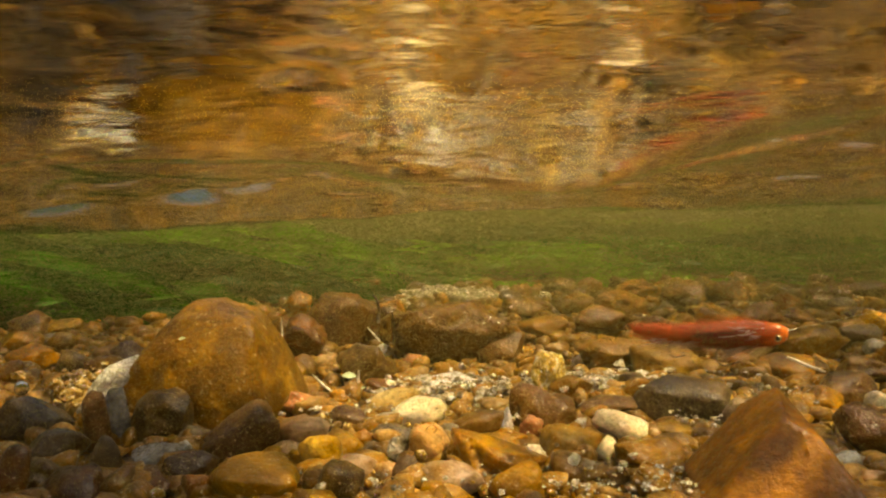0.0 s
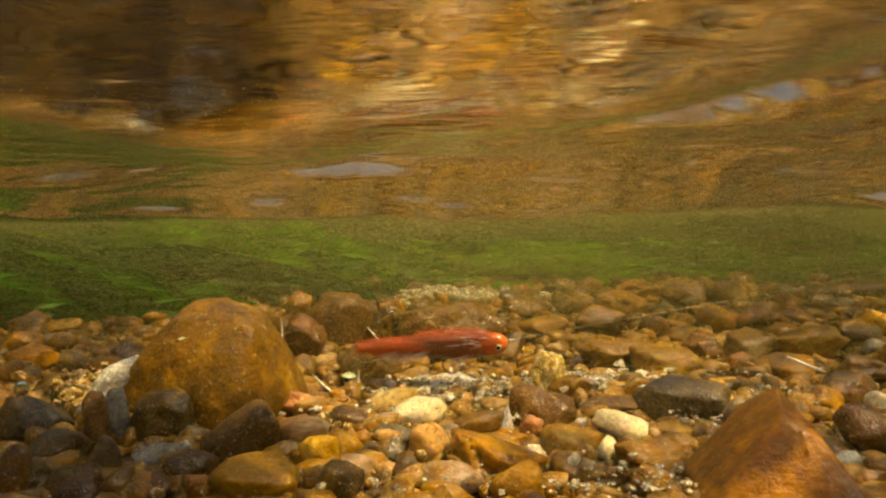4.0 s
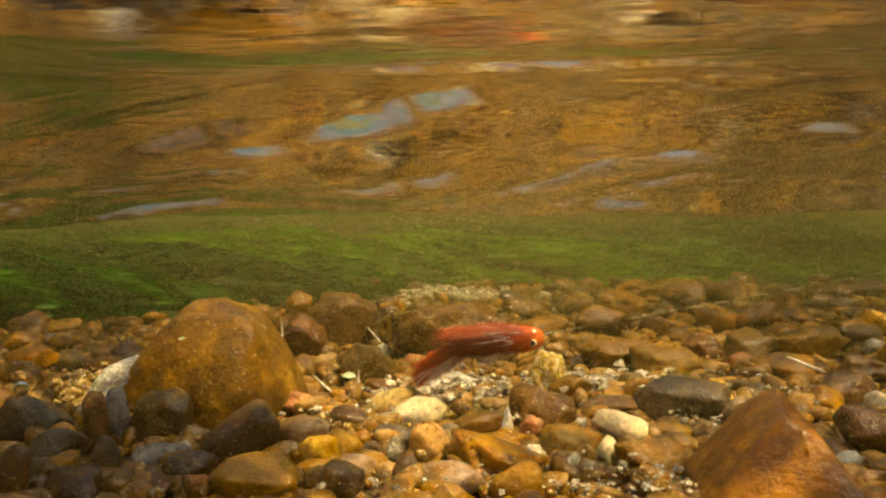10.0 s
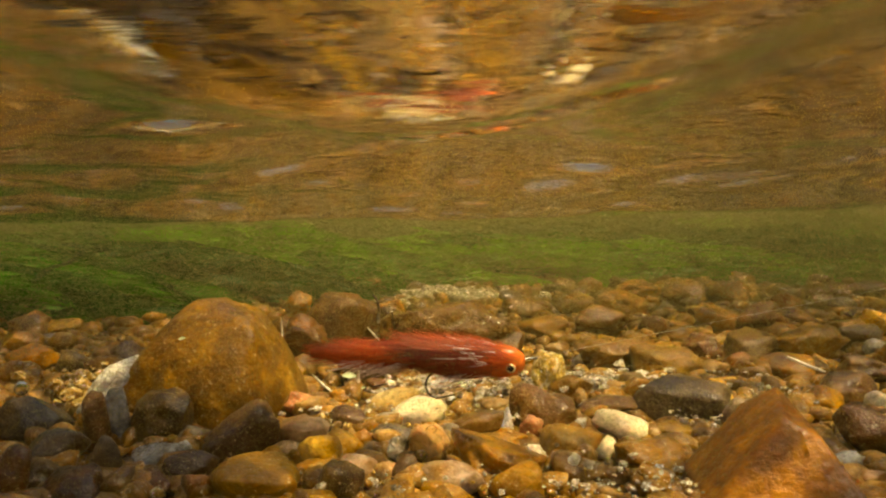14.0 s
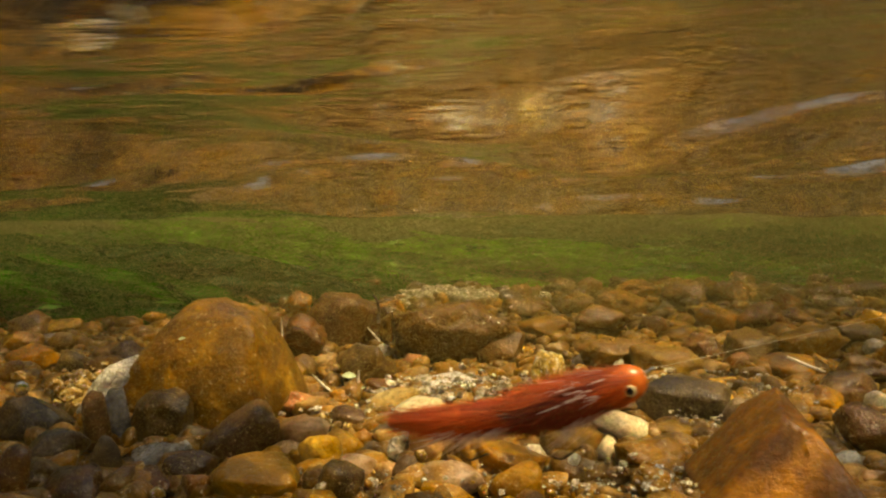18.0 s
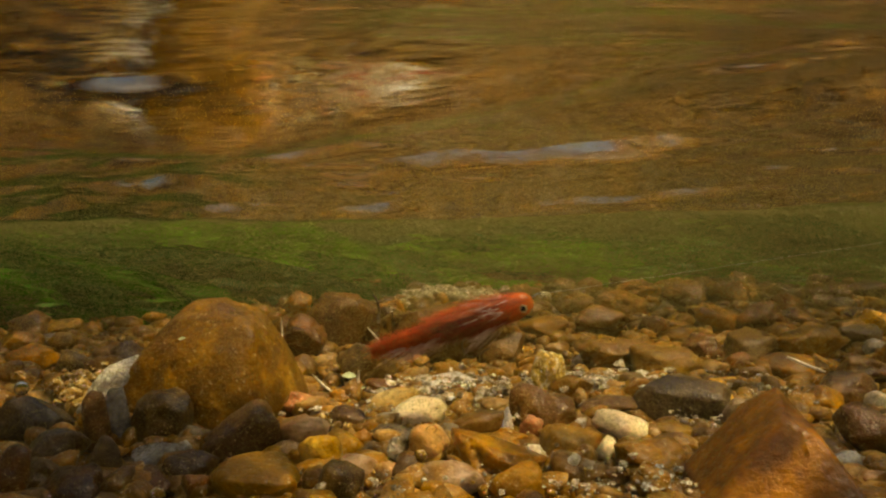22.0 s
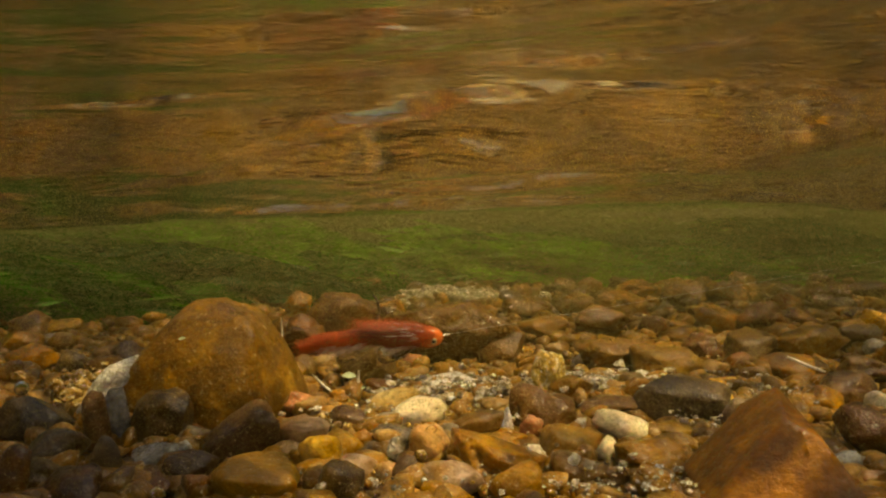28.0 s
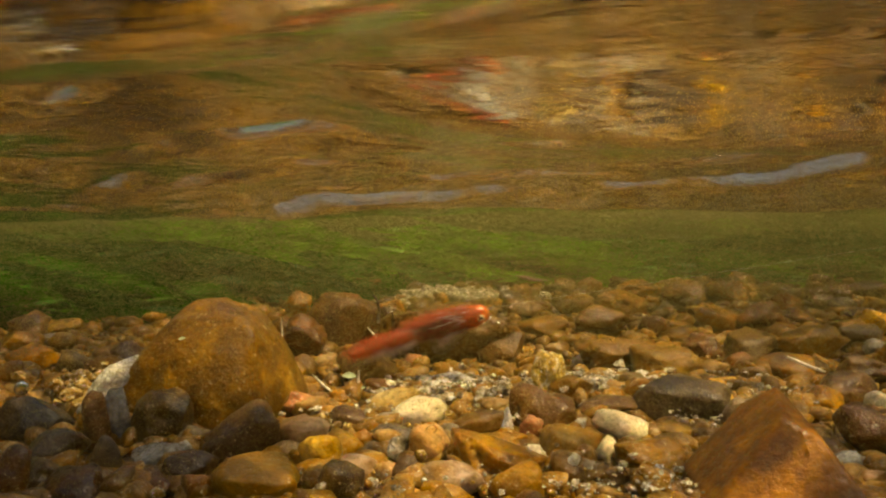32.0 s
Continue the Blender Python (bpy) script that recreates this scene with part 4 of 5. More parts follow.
# ---- small things on the bed ----
rod("straw", [(0.2455, 0.545, 0.0265), (0.257, 0.540, 0.0215), (0.268, 0.535, 0.0175)], [0.0011, 0.0013, 0.001], STRAW, "short bleached straw lying on the stones", "straw")
rod("root", [(-0.0903, 0.5280, 0.0173), (-0.0837, 0.5280, 0.0106), (-0.0767, 0.5280, 0.0050), (-0.0661, 0.5280, 0.0039), (-0.0563, 0.5280, 0.0066)], [0.0005, 0.0009, 0.001, 0.0009, 0.0005], ROOT, "pale thin rootlet curling over the stones", "root")
rod("stalk", [(-0.0580, 0.5260, 0.0204), (-0.0584, 0.5260, 0.0141), (-0.0573, 0.5260, 0.0031)], [0.0006, 0.001, 0.0007], ROOT, "short yellowish plant stalk standing among stones", "stalk")
rod("twig", [(-0.0641, 0.7000, 0.0570), (-0.0599, 0.7000, 0.0518), (-0.0584, 0.7000, 0.0425), (-0.0595, 0.7000, 0.0311)], [0.0007, 0.0012, 0.0014, 0.0013], TWIG, "dark bent twig leaning on a brown stone", "twig")
rod("twig", [(-0.0445, 0.6700, 0.0443), (-0.0431, 0.6700, 0.0334), (-0.0436, 0.6700, 0.0150)], [0.0005, 0.0009, 0.0009], TWIG, "thin upright twig caught between the stones", "twig")
rod("straw", [(-0.0654, 0.6600, 0.0322), (-0.0600, 0.6600, 0.0269), (-0.0542, 0.6600, 0.0200)], [0.0004, 0.0006, 0.0004], STRAW, "thin bit of straw caught on the stones", "straw")
rod("straw", [(-0.1272, 0.6000, 0.0482), (-0.1264, 0.6000, 0.0402), (-0.1260, 0.6000, 0.0291)], [0.0004, 0.0007, 0.0005], STRAW, "thin pale stem standing behind the rock", "straw")


def build_bubble():
    bm = bmesh.new()
    bmesh.ops.create_uvsphere(bm, u_segments=28, v_segments=18, radius=0.0043)
    ob = part("air_bubble", bm, BUBBLE, None)
    ob.location = (-0.2476, 0.4480, 0.0245)
    tagged(ob, "round silvery air bubble clinging to a dark stone", "bubble")


def build_leaf(x, y, z, size, turn):
    verts, faces = [], []
    for k in range(8):
        s = k / 7
        w = size * 0.3 * math.sin(math.pi * (0.04 + 0.92 * s))
        verts += [(size * (s - 0.5), -w, w * 0.35), (size * (s - 0.5), 0, -0.0006 * math.sin(3 * s)), (size * (s - 0.5), w, w * 0.35)]
        if k:
            i = 3 * k
            faces += [(i - 3, i - 2, i + 1, i), (i - 2, i - 1, i + 2, i + 1)]
    ob = new("leaf", mesh_of("leaf", verts, faces, GREEN_LEAF))
    ob.matrix_world = pose(x, y, z, 35, turn, 0)
    tagged(ob, "small pale green leaf-shaped fleck lying on the stones", "leaf")


build_bubble()
build_leaf(-0.0648, 0.5270, 0.0163, 0.01, 5)
build_leaf(-0.0559, 0.5240, 0.0083, 0.006, -20)
# pale leaf shape on the boulder, standing in for a small glint
build_leaf(-0.1537, 0.4500, 0.0535, 0.0045, -12)
part("hollow_rim", tube(bmesh.new(), [(0.0012 + 0.0025 * math.cos(k * 0.785), -0.0042 - 0.0012 * math.sin(k * 0.785), 0.0091 + 0.0024 * math.sin(k * 0.785)) for k in range(9)], 0.0002, 6), STONE["tanring"], ring_stone, "pale ring-shaped rim")


# ---- the fishing fly ----
def fibres(bm, count, x0, x1, radius, length, width, rng, spread=0.35, lift=0.0, arc=(0, 6.28)):
    """Hairs that start on a body from x0 to x1 and lie back towards -x."""
    for _ in range(count):
        s = rng.random()
        x = x0 + (x1 - x0) * s
        a = rng.uniform(*arc)
        r = radius(x)
        out = Vector((0, math.cos(a), math.sin(a)))
        p = Vector((x, 0, 0)) + out * r * 0.8
        d = Vector((-1, 0, 0)) + out * rng.uniform(0.0, spread) + Vector((0, rng.uniform(-0.2, 0.2), rng.uniform(-0.2, 0.2) + lift))
        d.normalize()
        long = length * rng.uniform(0.5, 1.2)
        side = d.cross(out).normalized() * width
        q = p + d * long * 0.5 + out * long * 0.06
        t = p + d * long
        a0, a1, b0, b1, c0 = (bm.verts.new(v) for v in (p - side, p + side, q - side * 0.8, q + side * 0.8, t))
        bm.faces.new((a0, a1, b1, b0))
        bm.faces.new((b0, b1, c0))
    return bm


def core(radius, x0, x1, seed, squash=1.15, steps=22, sides=14):
    bm = bmesh.new()
    rings = []
    for k in range(steps + 1):
        x = x0 + (x1 - x0) * k / steps
        ring = []
        for j in range(sides):
            a = j * 2 * math.pi / sides
            r = radius(x) * (1 + 0.12 * noise.noise(Vector((x * 120 + seed, math.cos(a) * 1.5, math.sin(a) * 1.5))))
            ring.append(bm.verts.new((x, math.cos(a) * r, math.sin(a) * r * squash)))
        rings.append(ring)
    for a, b in zip(rings, rings[1:]):
        for j in range(sides):
            bm.faces.new((a[j], a[(j + 1) % sides], b[(j + 1) % sides], b[j]))
    bm.faces.new(rings[0][::-1])
    bm.faces.new(rings[-1])
    return bm


def hook_points(x, z, size):
    """A hook that hangs down with its point forward of the bend."""
    pts = [(x + size * 1.1, 0, z), (x, 0, z)]
    for k in range(1, 9):
        a = math.pi / 2 + k * math.pi / 8.6
        pts.append((x + math.cos(a) * size * 0.62, 0, z - size * 0.62 + math.sin(a) * size * 0.62))
    pts.append((x + size * 0.72, 0, z - size * 1.0))
    return pts


def build_fly():
    rng = random.Random(31)
    fly = new("fishing_fly")
    tagged(fly, "orange red furry fishing fly with pale hackle and round eyes", "fishing fly")

    def front_r(x):
        return 0.0046 + 0.0033 * math.sin(math.pi * min(1.0, max(0.0, (x + 0.006) / 0.046)))

    body = part("front_body", core(front_r, -0.006, 0.034, 3), FUR_DARK, fly)
    part("body_fur", fibres(bmesh.new(), 3600, -0.002, 0.039, front_r, 0.014, 0.00012, rng, 0.24), FUR_DARK, body)
    part("back_fur", fibres(bmesh.new(), 1800, -0.004, 0.040, front_r, 0.020, 0.00012, rng, 0.28, 0.1, (0.5, 2.6)), FUR, body)
    part("hackle", fibres(bmesh.new(), 46, 0.012, 0.032, lambda x: 0.0104, 0.010, 0.00022, rng, 0.22, 0.0, (0.4, 3.3)), HACKLE, body, "pale pink hackle strands")
    part("throat_hackle", fibres(bmesh.new(), 60, 0.012, 0.028, lambda x: 0.0095, 0.020, 0.00028, rng, 0.45, -0.2, (3.9, 5.5)), HACKLE, body, "pale beard of hackle under the throat")

    def head_r(x):
        return 0.0006 + 0.0063 * math.sqrt(max(0.0, 1 - ((x - 0.0345) / 0.0108) ** 2))

    head = part("head", core(head_r, 0.0258, 0.0452, 9, 1.08), HEAD, fly, "rounded bright orange head")
    part("head_fur", fibres(bmesh.new(), 2200, 0.029, 0.0448, head_r, 0.0085, 0.00016, rng, 0.7), FUR, head)
    for side in (-1, 1):
        bm = bmesh.new()
        bmesh.ops.create_uvsphere(bm, u_segments=20, v_segments=12, radius=0.0023, matrix=pose(0.0388, side * 0.0061, -0.0022, 90) @ Matrix.Diagonal((1, 1, 0.5, 1)))
        eye = part("eye", bm, EYE_WHITE, fly, "round gold eye")
        bm = bmesh.new()
        bmesh.ops.create_uvsphere(bm, u_segments=16, v_segments=10, radius=0.0015, matrix=pose(0.0388, side * 0.0070, -0.0022, 90) @ Matrix.Diagonal((1, 1, 0.45, 1)))
        part("pupil", bm, EYE_BLACK, eye, "black pupil")
    bm = tube(bmesh.new(), [(0.043, 0, 0.001), (0.046, 0, 0.0013), (0.0482, 0.0014, 0.0018), (0.0503, 0, 0.002), (0.0482, -0.0014, 0.0018), (0.046, 0, 0.0013)], 0.0006)
    part("hook_eye", bm, BRIGHT_STEEL, fly, "bright wire loop at the nose")
    part("front_hook", tube(bmesh.new(), hook_points(0.006, -0.0065, 0.0105), 0.00048), STEEL, fly, "bronzed steel hook")

    # rear half, jointed behind the front body
    def rear_r(x):
        return 0.0027 + 0.0031 * math.sin(math.pi * min(1.0, max(0.0, (x + 0.044) / 0.05)))

    rear = part("rear_body", core(rear_r, -0.040, 0.003, 15), FUR_DARK, fly)
    part("rear_fur", fibres(bmesh.new(), 3400, -0.038, 0.004, rear_r, 0.015, 0.00012, rng, 0.2), FUR, rear)
    part("belly_fur", fibres(bmesh.new(), 190, -0.034, -0.002, lambda x: rear_r(x) * 1.1, 0.018, 0.00024, rng, 0.5, -0.14, (3.6, 5.8)), HACKLE, rear, "pale belly fur")
    part("flash", fibres(bmesh.new(), 14, -0.010, 0.006, lambda x: rear_r(x) * 1.4, 0.012, 0.00016, rng, 0.12, -0.05, (1.6, 3.6)), FLASH, rear, "glittering blue green strands")
    part("rear_hook", tube(bmesh.new(), hook_points(-0.026, -0.005, 0.0088), 0.00042), STEEL, rear, "bronzed steel hook")

    def tail_r(x):
        return 0.0016 + 0.0034 * max(0.0, 1 + x / 0.026)

    tail = part("tail", core(tail_r, -0.024, 0.006, 25), FUR, rear)
    fibres_of_tail = fibres(bmesh.new(), 700, -0.018, 0.008, lambda x: tail_r(min(x, 0.0)), 0.013, 0.00016, rng, 0.3)
    fur = bpy.data.meshes.new("tail")
    both = bmesh.new()
    both.from_mesh(tail.data)
    fibres_of_tail.to_mesh(fur)
    fibres_of_tail.free()
    both.from_mesh(fur)
    both.to_mesh(tail.data)
    both.free()
    tail.location = (-0.034, 0, 0)
    return fly, rear, tail


fly, rear, tail = build_fly()
leader = rod("fishing_line", [(0, 0, 0), (0.7, 0, 0), (1.4, 0, 0)], 0.00007, LINE, "thin clear fishing line running up from the fly", "fishing line", 5)


# ---- drifting bits ----
def drifting_twig(long, bend):
    return rod("drifting_twig", [(-long / 2, 0, -bend), (-long / 5, 0.002, 0), (long / 5, -0.001, 0), (long / 2, 0, bend)], [0.0007, 0.0011, 0.0012, 0.0006], TWIG, "thin dark twig drifting with the current", "twig")


def drifting_leaf(size, seed):
    rng = random.Random(seed)
    verts, faces = [], []
    for k in range(9):
        s = k / 8
        w = size * 0.36 * math.sin(math.pi * (0.06 + 0.9 * s)) * rng.uniform(0.75, 1.1)
        curl = size * 0.12 * math.sin(3 * s + seed)
        verts += [(size * (s - 0.5), -w, curl + w * 0.3), (size * (s - 0.5), 0, curl), (size * (s - 0.5), w, curl + w * 0.3)]
        if k:
            i = 3 * k
            faces += [(i - 3, i - 2, i + 1, i), (i - 2, i - 1, i + 2, i + 1)]
    ob = new("drifting_leaf", mesh_of("drifting_leaf", verts, faces, LEAF))
    return tagged(ob, "small dark scrap of drowned leaf drifting by", "leaf")


twig = drifting_twig(0.055, 0.006)
leaf_scraps = [drifting_leaf(s, k) for k, s in enumerate((0.012, 0.010, 0.016, 0.024, 0.011))]


# ---- what moves ----
def drift(ob, t0, x0, y0, z0, turn, speed=CURRENT):
    """Carried down the stream; passes (x0, y0, z0) at t0."""
    walk(ob, [(t, pose(x0 - speed * (t - t0), y0 + 0.01 * math.sin(t), z0 + 0.006 * math.sin(1.3 * t), 12 * math.sin(t), turn + 8 * math.sin(0.9 * t), 10 * math.sin(0.7 * t)))
              for t in range(0, 33)])


def motions():
    fall = radians(TILT)
    walk(water, [(t, pose(-CURRENT * t * math.cos(fall), 0, SURFACE + CURRENT * t * math.sin(fall), 0, TILT, 0)) for t in range(0, 33)])
    rng = random.Random(77)
    for ob in weeds:
        x, y, z = ob.location
        turn = math.degrees(ob.rotation_euler.z)
        ph, pace, far = rng.uniform(0, 6.28), rng.uniform(1.2, 2.0), rng.uniform(1.5, 3.5)
        walk(ob, [(t, pose(x, y, z, 0.6 * far * math.sin(pace * t + ph), far * math.sin(pace * 0.8 * t + ph * 2), turn + far * math.sin(pace * t + ph)))
                  for t in range(0, 33)])
    drift(twig, 13.0, -0.075, 0.68, 0.088, -18)
    for ob, row in zip(leaf_scraps, ((1.5, -0.022, 0.6, 0.064), (9.0, 0.25, 0.8, 0.117), (14.5, 0.30, 0.74, 0.107), (32.0, 0.07, 0.6, 0.083), (18.0, 0.05, 0.7, 0.07))):
        drift(ob, *row, 10)
    walk(fly, [
        (0, pose(0.1805, 0.5085, 0.0460, 0, -6.6, -23.6)), (0.5, pose(0.1491, 0.5125, 0.0445, 0, -9.8, -37.0)), (1, pose(0.0910, 0.5128, 0.0445, 0, -8.3, -14.5)),
        (1.5, pose(0.0575, 0.4909, 0.0486, 0, -16.4, -28.1)), (2, pose(0.0308, 0.4554, 0.0571, 0, -8.5, -33.7)), (2.5, pose(0.0156, 0.4469, 0.0558, 0, -8.2, -22.1)),
        (3, pose(0.0126, 0.4907, 0.0441, 0, -10.9, -27.9)), (3.5, pose(-0.0029, 0.5269, 0.0376, 0, -3.1, -4.0)), (5.5, pose(0.0118, 0.4588, 0.0389, 0, -8.5, -32.1)),
        (6, pose(-0.0007, 0.4091, 0.0349, 0, -4.8, -28.8)), (6.5, pose(-0.0007, 0.3701, 0.0342, 0, -15.4, -35.3)), (7, pose(0.0028, 0.3735, 0.0403, 0, -13.7, -39.6)),
        (7.5, pose(0.0185, 0.4196, 0.0381, 0, -6.9, -15.8)), (8, pose(0.0193, 0.4382, 0.0369, 0, 0.2, -20.9)), (8.5, pose(0.0271, 0.4346, 0.0368, 0, -7.6, -8.1)),
        (9, pose(0.0354, 0.4391, 0.0360, 0, -16.9, -32.5)), (9.5, pose(0.0280, 0.4487, 0.0358, 0, -19.6, -38.4)), (10, pose(0.0161, 0.4613, 0.0487, 0, -7.3, -12.0)),
        (10.5, pose(-0.0051, 0.4641, 0.0499, 0, -8.6, -4.2)), (11, pose(0.0073, 0.4430, 0.0678, 0, -9.5, -6.0)), (11.5, pose(0.0258, 0.4154, 0.0847, 0, -6.6, -22.2)),
        (12, pose(0.0351, 0.3916, 0.0903, 0, 4.3, -12.2)), (12.5, pose(0.0267, 0.3740, 0.0793, 0, 8.3, -19.6)), (13, pose(0.0093, 0.3613, 0.0562, 0, -16.8, -26.3)),
        (13.5, pose(-0.0104, 0.3548, 0.0606, 0, -1.7, -5.6)), (14, pose(-0.0071, 0.3560, 0.0591, 0, 2.0, -6.7)), (14.5, pose(-0.0138, 0.3605, 0.0563, 0, -1.7, -5.0)),
        (16.5, pose(0.0186, 0.2979, 0.0481, 0, -7.9, -10.6)), (17, pose(0.0456, 0.2962, 0.0540, 0, -5.6, -16.1)), (17.5, pose(0.0587, 0.2937, 0.0540, 0, -11.0, -35.7)),
        (18, pose(0.0342, 0.2910, 0.0482, 0, -22.1, -18.5)), (18.5, pose(0.0101, 0.2898, 0.0538, 0, -11.2, -8.6)), (19, pose(-0.0005, 0.2987, 0.0573, 0, -12.1, -18.9)),
        (19.5, pose(0.0081, 0.3138, 0.0686, 0, -13.4, -7.9)), (20, pose(0.0331, 0.3348, 0.0854, 0, -11.5, -24.1)), (20.5, pose(0.0552, 0.3600, 0.0855, 0, -6.7, -29.2)),
        (21, pose(0.0522, 0.3856, 0.0689, 0, -20.2, -26.1)), (21.5, pose(0.0254, 0.4082, 0.0614, 0, -21.4, -7.4)), (22, pose(0.0070, 0.4248, 0.0637, 0, -20.2, -4.8)),
        (22.5, pose(-0.0087, 0.4353, 0.0687, 0, -6.6, -4.0)), (23, pose(-0.0008, 0.4438, 0.0644, 0, -9.6, -19.9)), (23.5, pose(-0.0049, 0.4486, 0.0589, 0, -9.6, -8.4)),
        (24, pose(-0.0129, 0.4434, 0.0580, 0, -13.0, -19.5)), (24.5, pose(-0.0255, 0.4504, 0.0528, 0, -11.2, -19.5)), (25, pose(-0.0303, 0.4599, 0.0472, 0, -16.8, 0.4)),
        (25.5, pose(-0.0177, 0.4625, 0.0553, 0, -10.2, -28.8)), (27.5, pose(-0.0323, 0.5359, 0.0489, 0, -4.1, -12.0)), (28, pose(-0.0451, 0.5361, 0.0430, 0, 1.2, -0.3)),
        (28.3, pose(-0.0495, 0.5309, 0.0408, 0, -0.0, -0.0)), (28.7, pose(-0.0428, 0.5090, 0.0366, 0, -10.1, -18.7)), (29, pose(-0.0414, 0.4917, 0.0349, 0, -6.2, -9.2)),
        (29.3, pose(-0.0140, 0.4790, 0.0424, 0, -4.5, -29.1)), (29.5, pose(-0.0008, 0.4747, 0.0466, 0, 5.2, -36.5)), (29.7, pose(-0.0096, 0.4772, 0.0445, 0, 0.5, -25.2)),
        (30, pose(-0.0055, 0.5008, 0.0380, 0, -11.3, -28.2)), (30.3, pose(-0.0205, 0.5347, 0.0383, 0, -9.7, -1.5)), (30.5, pose(-0.0160, 0.5483, 0.0403, 0, -4.0, -2.7)),
        (30.7, pose(-0.0212, 0.5528, 0.0396, 0, -8.6, -1.7)), (31, pose(-0.0010, 0.5458, 0.0456, 0, -14.5, -3.2)), (31.3, pose(-0.0059, 0.5390, 0.0446, 0, -42.6, -51.9)),
        (31.5, pose(-0.0454, 0.5412, 0.0740, 0, -2.4, -0.1)), (31.7, pose(-0.0407, 0.5442, 0.0608, 0, -2.5, -0.3)), (32, pose(-0.0109, 0.5432, 0.0460, 0, -17.4, -2.4)),
    ])
    walk(rear, [
        (0, pose(0, 0, 0, -1.7, 5.0, -15.1)), (0.5, pose(0, 0, 0, 1.2, 11.1, 6.9)), (1, pose(0, 0, 0, -3.1, 1.7, -21.8)),
        (1.5, pose(0, 0, 0, -0.1, -7.6, -0.5)), (2, pose(0, 0, 0, -1.4, -28.7, -7.5)), (2.5, pose(0, 0, 0, -4.4, -33.6, -23.8)),
        (3, pose(0, 0, 0, -2.0, -11.7, -9.8)), (3.5, pose(0, 0, 0, 0.1, 0.2, 2.7)), (5.5, pose(0, 0, 0, -0.4, 2.4, -2.4)),
        (6, pose(0, 0, 0, -0.4, 3.4, -4.9)), (6.5, pose(0, 0, 0, 1.4, 1.9, 5.2)), (7, pose(0, 0, 0, 6.2, -5.9, 25.8)),
        (7.5, pose(0, 0, 0, -1.7, -3.4, -13.6)), (8, pose(0, 0, 0, 0.0, 2.1, -6.3)), (8.5, pose(0, 0, 0, -1.2, -5.2, -8.8)),
        (9, pose(0, 0, 0, 7.9, 17.7, 28.4)), (9.5, pose(0, 0, 0, 7.8, 19.9, 24.0)), (10, pose(0, 0, 0, -3.7, -21.6, -26.6)),
        (10.5, pose(0, 0, 0, -2.9, -7.2, -19.0)), (11, pose(0, 0, 0, -2.4, -6.9, -14.3)), (11.5, pose(0, 0, 0, -0.1, -6.7, -0.8)),
        (12, pose(0, 0, 0, -1.0, -10.0, 14.1)), (12.5, pose(0, 0, 0, -0.1, -2.8, 0.9)), (13, pose(0, 0, 0, 4.4, 33.8, 14.6)),
        (13.5, pose(0, 0, 0, 0.6, -11.7, 19.8)), (14, pose(0, 0, 0, 0.3, -2.2, -9.9)), (14.5, pose(0, 0, 0, -0.6, -4.3, -21.5)),
        (16.5, pose(0, 0, 0, -1.2, 0.5, -8.7)), (17, pose(0, 0, 0, -0.3, -4.2, -3.5)), (17.5, pose(0, 0, 0, 4.2, 12.0, 22.6)),
        (18, pose(0, 0, 0, 1.5, 13.1, 4.0)), (18.5, pose(0, 0, 0, 0.8, -16.4, 3.7)), (19, pose(0, 0, 0, 3.5, -0.4, 16.4)),
        (19.5, pose(0, 0, 0, 0.3, -1.7, 1.4)), (20, pose(0, 0, 0, 1.4, -3.8, 6.6)), (20.5, pose(0, 0, 0, 0.7, 7.1, 5.7)),
        (21, pose(0, 0, 0, 3.5, 4.6, 9.9)), (21.5, pose(0, 0, 0, -7.1, -2.5, -18.3)), (22, pose(0, 0, 0, -6.6, 1.2, -18.4)),
        (22.5, pose(0, 0, 0, -0.7, -15.8, -5.6)), (23, pose(0, 0, 0, 3.5, 3.0, 21.3)), (23.5, pose(0, 0, 0, -1.3, -2.3, -7.8)),
        (24, pose(0, 0, 0, -0.2, -21.7, -0.9)), (24.5, pose(0, 0, 0, 2.6, -14.4, 12.2)), (25, pose(0, 0, 0, -4.7, -1.3, -15.5)),
        (25.5, pose(0, 0, 0, 6.6, -4.5, 39.6)), (27.5, pose(0, 0, 0, -0.1, 3.2, -1.8)), (28, pose(0, 0, 0, 0.1, -9.5, -5.5)),
        (28.3, pose(0, 0, 0, -0.0, -2.9, -19.6)), (28.7, pose(0, 0, 0, -0.9, 7.2, -5.1)), (29, pose(0, 0, 0, -1.9, 4.2, -17.4)),
        (29.3, pose(0, 0, 0, 0.7, -10.0, 8.9)), (29.5, pose(0, 0, 0, 0.1, -34.8, -1.3)), (29.7, pose(0, 0, 0, 0.1, -24.7, -12.8)),
        (30, pose(0, 0, 0, -0.7, -7.5, -3.6)), (30.3, pose(0, 0, 0, -5.7, 3.4, -35.9)), (30.5, pose(0, 0, 0, -1.8, 4.7, -25.8)),
        (30.7, pose(0, 0, 0, -3.7, 3.0, -25.3)), (31, pose(0, 0, 0, -7.7, 9.4, -32.1)), (31.3, pose(0, 0, 0, 10.3, 11.2, 13.2)),
        (31.5, pose(0, 0, 0, -2.1, -34.9, -46.7)), (31.7, pose(0, 0, 0, -1.4, -13.1, -31.7)), (32, pose(0, 0, 0, 3.9, 1.4, 12.5)),
    ])
